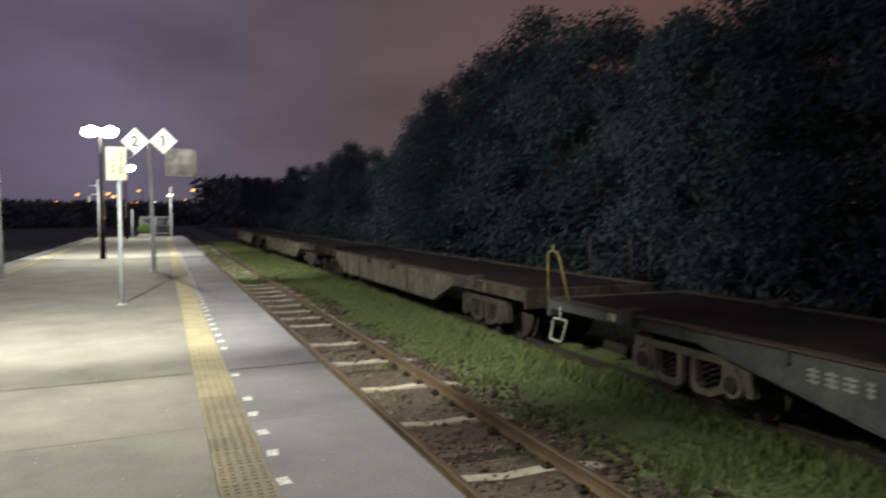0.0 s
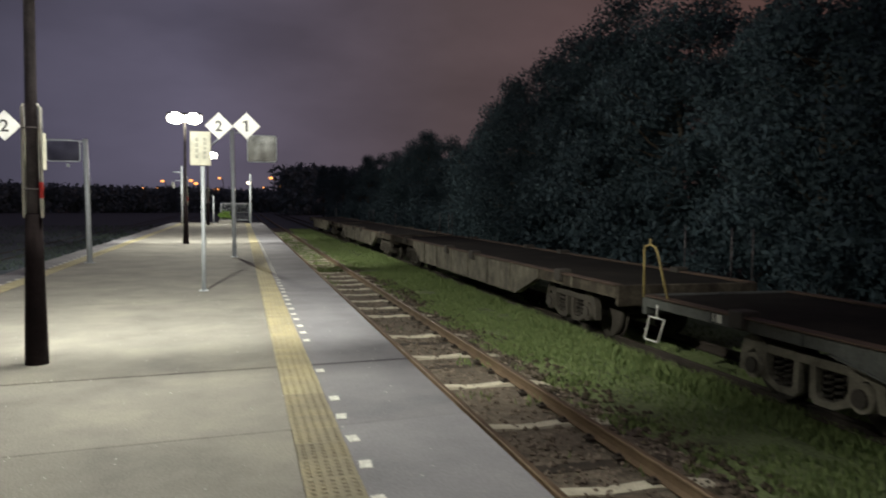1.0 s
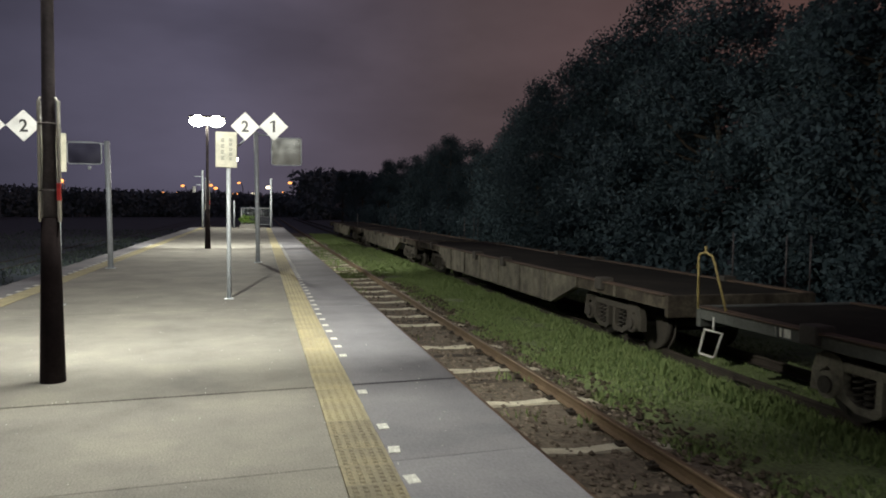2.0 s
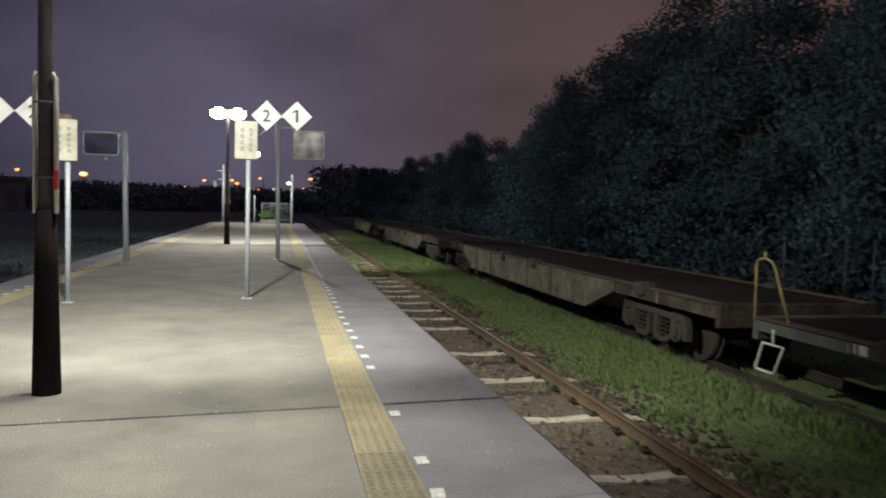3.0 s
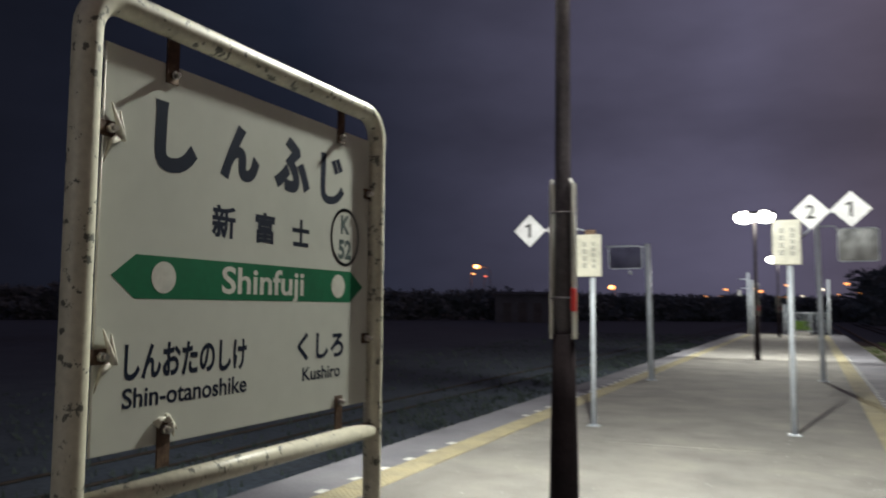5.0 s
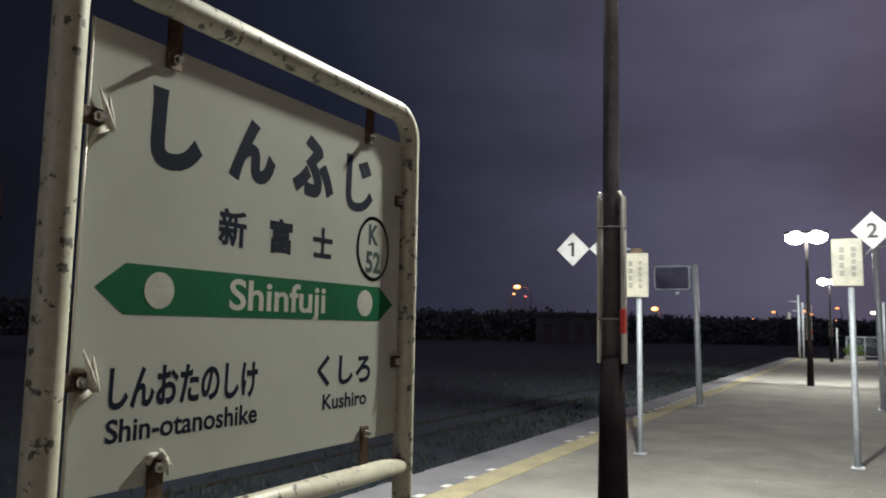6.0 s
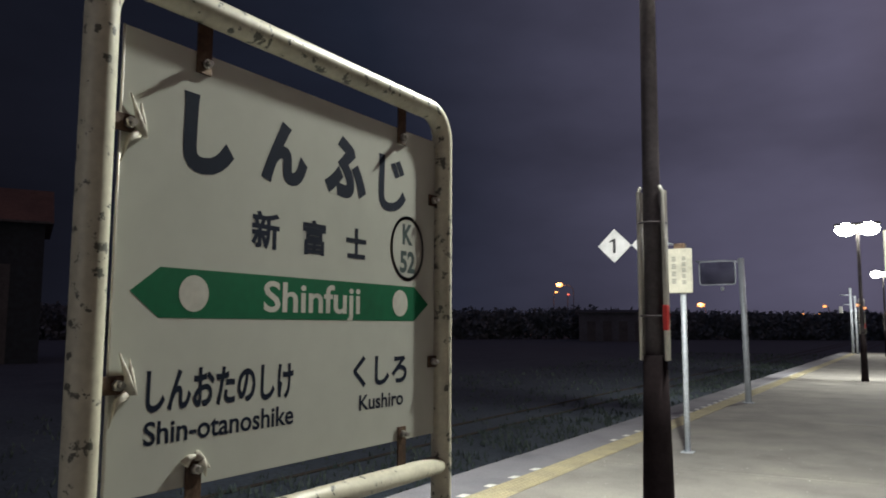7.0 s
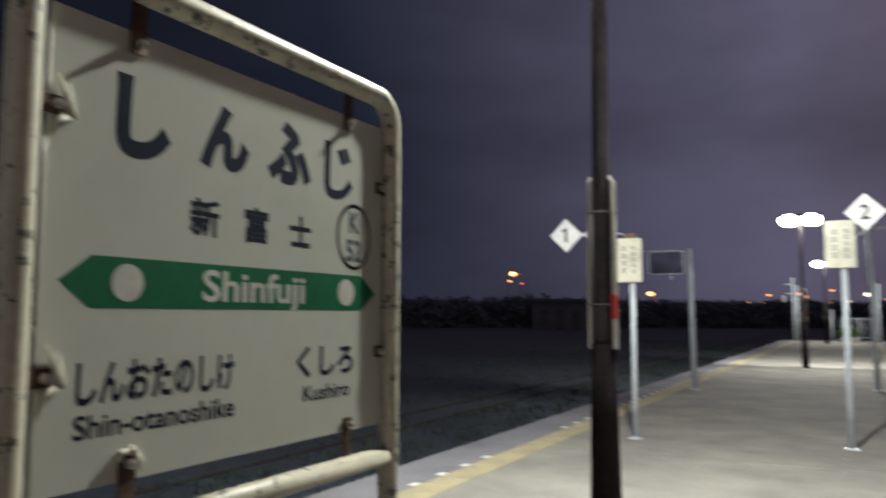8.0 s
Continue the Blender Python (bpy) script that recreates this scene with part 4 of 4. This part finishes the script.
# ---- trees ----
def tree(seed, h, r):
    """A tapered trunk with limbs and a crown of separate leaf clumps, about h metres high."""
    g = random.Random(seed)
    t = thing("tree", 0, -60 - seed, -1.0, "tall dark broadleaf tree behind the siding", "tree", "trees behind the siding")
    b = bmesh.new()
    pts = [(0, 0, 0), (g.uniform(-.1, .1), g.uniform(-.1, .1), h * 0.25), (g.uniform(-.2, .2), g.uniform(-.2, .2), h * 0.55), (g.uniform(-.3, .3), g.uniform(-.3, .3), h * 0.9)]
    pipe(b, pts, h * 0.022, 9, r1=0.02)
    ends = []
    for k in range(11):
        z = h * g.uniform(0.18, 0.8)
        a, ln = g.uniform(0, 6.28), r * g.uniform(0.5, 0.95) * (1.15 - 0.75 * z / h)
        e = (ln * math.cos(a), ln * math.sin(a), z + ln * g.uniform(0.3, 0.7))
        pipe(b, [(0, 0, z), (e[0] * 0.5, e[1] * 0.5, z + (e[2] - z) * 0.35), e], h * 0.008, 6, r1=0.012)
        ends.append(e)
    part("trunk", b, BARK, t, "rough dark trunk and limbs")
    cl = list(ends)
    for k in range(60):
        z = h * (0.12 + 0.86 * g.random())
        f = z / h
        rr = r * (0.55 + 0.6 * math.sin(math.pi * min(1, f * 0.9 + 0.1))) * (1.0 if f < 0.6 else 1.25 - (f - 0.3) * 1.42)
        a, q = g.uniform(0, 6.28), rr * g.random() ** 0.55
        cl.append((q * math.cos(a), q * math.sin(a), z))
    soup("crown", *leaf_cloud(cl, 290, h * 0.088, 0.066), LEAF, t)
    return t


masters = [tree(1, 8.0, 2.3), tree(2, 7.4, 2.6), tree(3, 8.4, 2.0), tree(4, 6.8, 2.5)]
spots = [(13.2, 24.6, 9.5), (12.6, 20.4, 8.3), (13.4, 17.2, 7.1), (12.4, 14.0, 7.2), (13.6, 11.2, 8.2), (12.8, 8.2, 9.2), (13.6, 5.0, 9.4), (12.8, 1.5, 9.2),
         (13.0, 27.6, 8.7), (13.2, 30.8, 8.8), (12.9, 34.4, 8.2), (13.1, 37.4, 7.3), (12.9, 42.0, 5.5), (13.3, 47, 6.6), (12.8, 51, 7.2), (13.4, 57, 7.1), (13.0, 63, 6.7), (13.2, 70, 6.9),
         (13.0, 77, 7.1), (13.6, 87, 6.0), (13.0, 97, 6.8), (13.4, 108, 7.6), (13.2, 122, 8.2),
         (14.9, 18.6, 8.2), (14.7, 15.4, 7.6), (15.2, 22.4, 9.2), (15.0, 27.0, 8.9), (15.2, 12.3, 8.4), (15.0, 33.0, 7.8)]
for i, (x, yy, h) in enumerate(spots):
    src = masters[i % 4]
    s = h / (8.0, 7.4, 8.4, 6.8)[i % 4]
    copy_thing(src, pose(x, yy, -1.0, 0, 0, 77 * i) @ Matrix.Diagonal((s * 1.05, s * 1.05, s, 1)))
for i in range(22):
    src = masters[(i * 3 + 1) % 4]
    s = (6.4 + 1.5 * math.sin(i * 2.3)) / 7.6 * 1.02
    if i > 16:
        s *= 0.8
    copy_thing(src, pose(17.0 + 1.6 * math.sin(i * 1.7), 2.0 + 4.4 * i, -1.0, 0, 0, 131 * i + 20) @ Matrix.Diagonal((s * 1.15, s * 1.15, s, 1)))
for m0 in masters:
    for o in (*m0.children_recursive, m0):
        bpy.data.objects.remove(o)

# undergrowth that closes the gap below the crowns
tagged(soup("thicket", *leaf_cloud([(rng.uniform(14.5, 18.5), rng.uniform(0, 95), rng.uniform(0.5, 4.6)) for _ in range(750)], 60, 0.95, 0.12), LEAF), "dense dark thicket behind the row of trees", "shrubs", kind="stuff")
tagged(soup("undergrowth", *leaf_cloud([(rng.uniform(10.4, 15.5), rng.uniform(-2, 95), rng.uniform(-0.9, 1.3)) for _ in range(900)], 60, 0.8, 0.11), LEAF), "dark brambles and shrubs under the trees", "shrubs", kind="stuff")


# ---- far distance: woods, buildings, street lamps ----
def far_row(p, q, clumps, tall, size):
    c = []
    for _ in range(clumps):
        u = rng.random()
        x, yy = p[0] + (q[0] - p[0]) * u, p[1] + (q[1] - p[1]) * u
        hh = tall * (0.78 + 0.16 * noise.noise((u * 23, tall, 0)) + 0.12 * noise.noise((u * 90, tall, 4)))
        c.append((x + rng.normal(0, 2), yy + rng.normal(0, 2), -1 + hh * rng.random() ** 0.7))
    return leaf_cloud(c, 22, 1.6, size * 0.6)


tagged(soup("far_woods", *far_row((-160, 40), (-60, 150), 2200, 6.6, 0.9), HAZED_LEAF), "dark line of far shrubs beyond the yard", "woods", kind="stuff")
tagged(soup("far_woods", *far_row((-60, 150), (12, 190), 1500, 6.0, 0.9), HAZED_LEAF), "dark line of far shrubs under the town lights", "woods", kind="stuff")
tagged(soup("far_woods", *far_row((10, 150), (40, 185), 1500, 11.0, 0.9), HAZED_LEAF), "far dark stand of trees beyond the siding", "woods", kind="stuff")


def street_lamp(x, y, z, arm, glow_mat, size, label):
    t = thing("street_lamp", x, y, -1.03, label, "street lamp", "far street lamps")
    part("pole", tube([(arm, 0, 0), (arm, 0, z - 1.0), (arm * 0.7, 0, z + 0.5), (0, 0, z + 1.0)], 0.13, 8), POLE_STEEL, t)
    b = bmesh.new()
    bmesh.ops.create_icosphere(b, subdivisions=2, radius=size, matrix=Matrix.Translation((0, 0, z + 0.75)) @ Matrix.Diagonal((1.4, 1, 0.8, 1)))
    part("bulb", b, glow_mat, t, "glowing lamp")
    return t


for x, z, g, size in ((-23.0, 7.9, ORANGE, 0.42), (-24.2, 5.7, ORANGE, 0.42), (-14.6, 8.2, ORANGE, 0.45), (-13.1, 7.3, ORANGE, 0.5), (-6.0, 9.1, ORANGE, 0.38), (-6.6, 5.6, ORANGE, 0.3), (-7.9, 5.5, ORANGE, 0.3),
                      (-1.7, 5.6, WHITE_GLOW, 0.5), (3.1, 7.8, WHITE_GLOW, 0.62), (9.9, 9.4, ORANGE, 0.5), (12.7, 6.7, ORANGE, 0.36), (7.7, 6.3, ORANGE, 0.28), (17.6, 6.8, ORANGE, 0.22),
                      (5.2, 4.7, RED_GLOW, 0.4), (7.4, 4.5, RED_GLOW, 0.4), (1.0, 4.9, RED_GLOW, 0.35), (-76.6, 9.4, ORANGE, 0.5), (-28.9, 5.7, ORANGE, 0.3)):
    street_lamp(x, 250, z, 1.2, g, size, "far street lamp glowing over the dark trees")
street_lamp(-110.8, 260, 16.9, 5.4, ORANGE, 1.0, "tall arched sodium street lamp far across the yard")
street_lamp(-113.0, 262, 14.4, -1.0, ORANGE, 0.45, "lower orange street lamp beside an arched one")
street_lamp(-107.8, 261, 13.4, -0.3, RED_GLOW, 0.35, "small far red lamp beside an arched one")
street_lamp(-60.6, 260, 9.0, 1.5, ORANGE, 0.9, "bright orange far street lamp beyond the woods")
for x, z, power in ((-110.8, 17.3, 2600), (-60.6, 9.4, 1500)):
    li = bpy.data.lights.new("sodium_light", "POINT")
    li.energy, li.color, li.shadow_soft_size = power, (1.0, 0.36, 0.10), 0.5
    new("sodium_light", li).matrix_basis = pose(x, 257.5, z)


def shed(x, y, turn, half, deep, eave, ridge, cover, wall_mat, label):
    """A low gabled shed whose long side faces the platform."""
    t = thing("shed", x, y, -1.03, label, "building", rz=turn)
    wall = part("wall", block(-half, half, -deep, deep, 0, eave), wall_mat, t)
    part("roof", solid([(-deep - 0.5, eave + 0.02), (deep + 0.5, eave + 0.02), (0, ridge)], "x", -half - 0.5, half + 0.5), cover, t, "dull sheet roof")
    for k in range(4):
        u = -half + half * (0.35 + 0.45 * k)
        part("door", block(u - half * 0.12, u + half * 0.12, -deep - 0.06, -deep + 0.02, 0, eave * 0.7), SHED_DOOR, wall, "pale sliding door")
    part("gutter", block(-half - 0.4, half + 0.4, -deep - 0.62, -deep - 0.5, eave - 0.05, eave + 0.1), SHED_DOOR, t)


shed(-58.5, 25.0, 61, 10.5, 5.0, 9.2, 12.2, SODIUM_ROOF, FAR_DARK, "dark shed across the yard, sodium light in its brown roof colour")
shed(-46.0, 134.0, 20, 6.0, 4.0, 4.9, 5.5, FAR_DARK, SHED_WALL, "low grey shed under the far woods")


# ---- paving pieces: warning blocks and painted marks ----
block_mesh = mesh_of("tactile_block", tactile_block(), TACTILE)
worn_mesh = mesh_of("worn_tactile_block", tactile_block(), TACTILE_WORN)
for cx in (0.850, -3.377):
    y = 1.2
    while y < 31:
        piece("tactile_block", worn_mesh if y < 6.35 and cx > 0 else block_mesh, platform, pose(cx + random.uniform(-0.002, 0.002), y, 0.004, 0, 0, 90 * random.randrange(4)))
        y += 0.3
    v, f = [], []
    while y < 54:
        k = len(v)
        v += [(cx - 0.147, y - 0.147, 0.003), (cx + 0.147, y - 0.147, 0.003), (cx + 0.147, y + 0.147, 0.003), (cx - 0.147, y + 0.147, 0.003)]
        v += [(a, c, -0.04) for a, c, _ in v[k:k + 4]]
        f += [(k, k + 1, k + 2, k + 3)] + [(k + q, k + 4 + q, k + 4 + (q + 1) % 4, k + (q + 1) % 4) for q in range(4)]
        y += 0.3
    tagged(soup("tactile_strip", v, f, TACTILE, platform), kind="stuff")
    part("tactile_near", block(cx - 0.147, cx + 0.147, NEAR_END, 1.04, -0.04, 0.003), TACTILE, platform)

mark_mesh = mesh_of("painted_mark", solid([(-0.036, -0.066), (0.034, -0.062), (0.037, 0.064), (-0.033, 0.060)], "z", 0.0, 0.003), MARK)
for k in range(-6, 56):
    y = 4.31 + 0.488 * k
    if k in (5, 7, 8):
        continue
    piece("painted_mark", mark_mesh, platform, pose(1.052 + random.uniform(-0.008, 0.008), y + random.uniform(-0.02, 0.02), 0.0015, 0, 0, random.uniform(-8, 8)))
    if k > 3 and k not in (15, 16, 17, 18):
        piece("painted_mark", mark_mesh, platform, pose(-3.575 + random.uniform(-0.008, 0.008), y + random.uniform(-0.02, 0.02), 0.0015, 0, 0, random.uniform(-8, 8)))
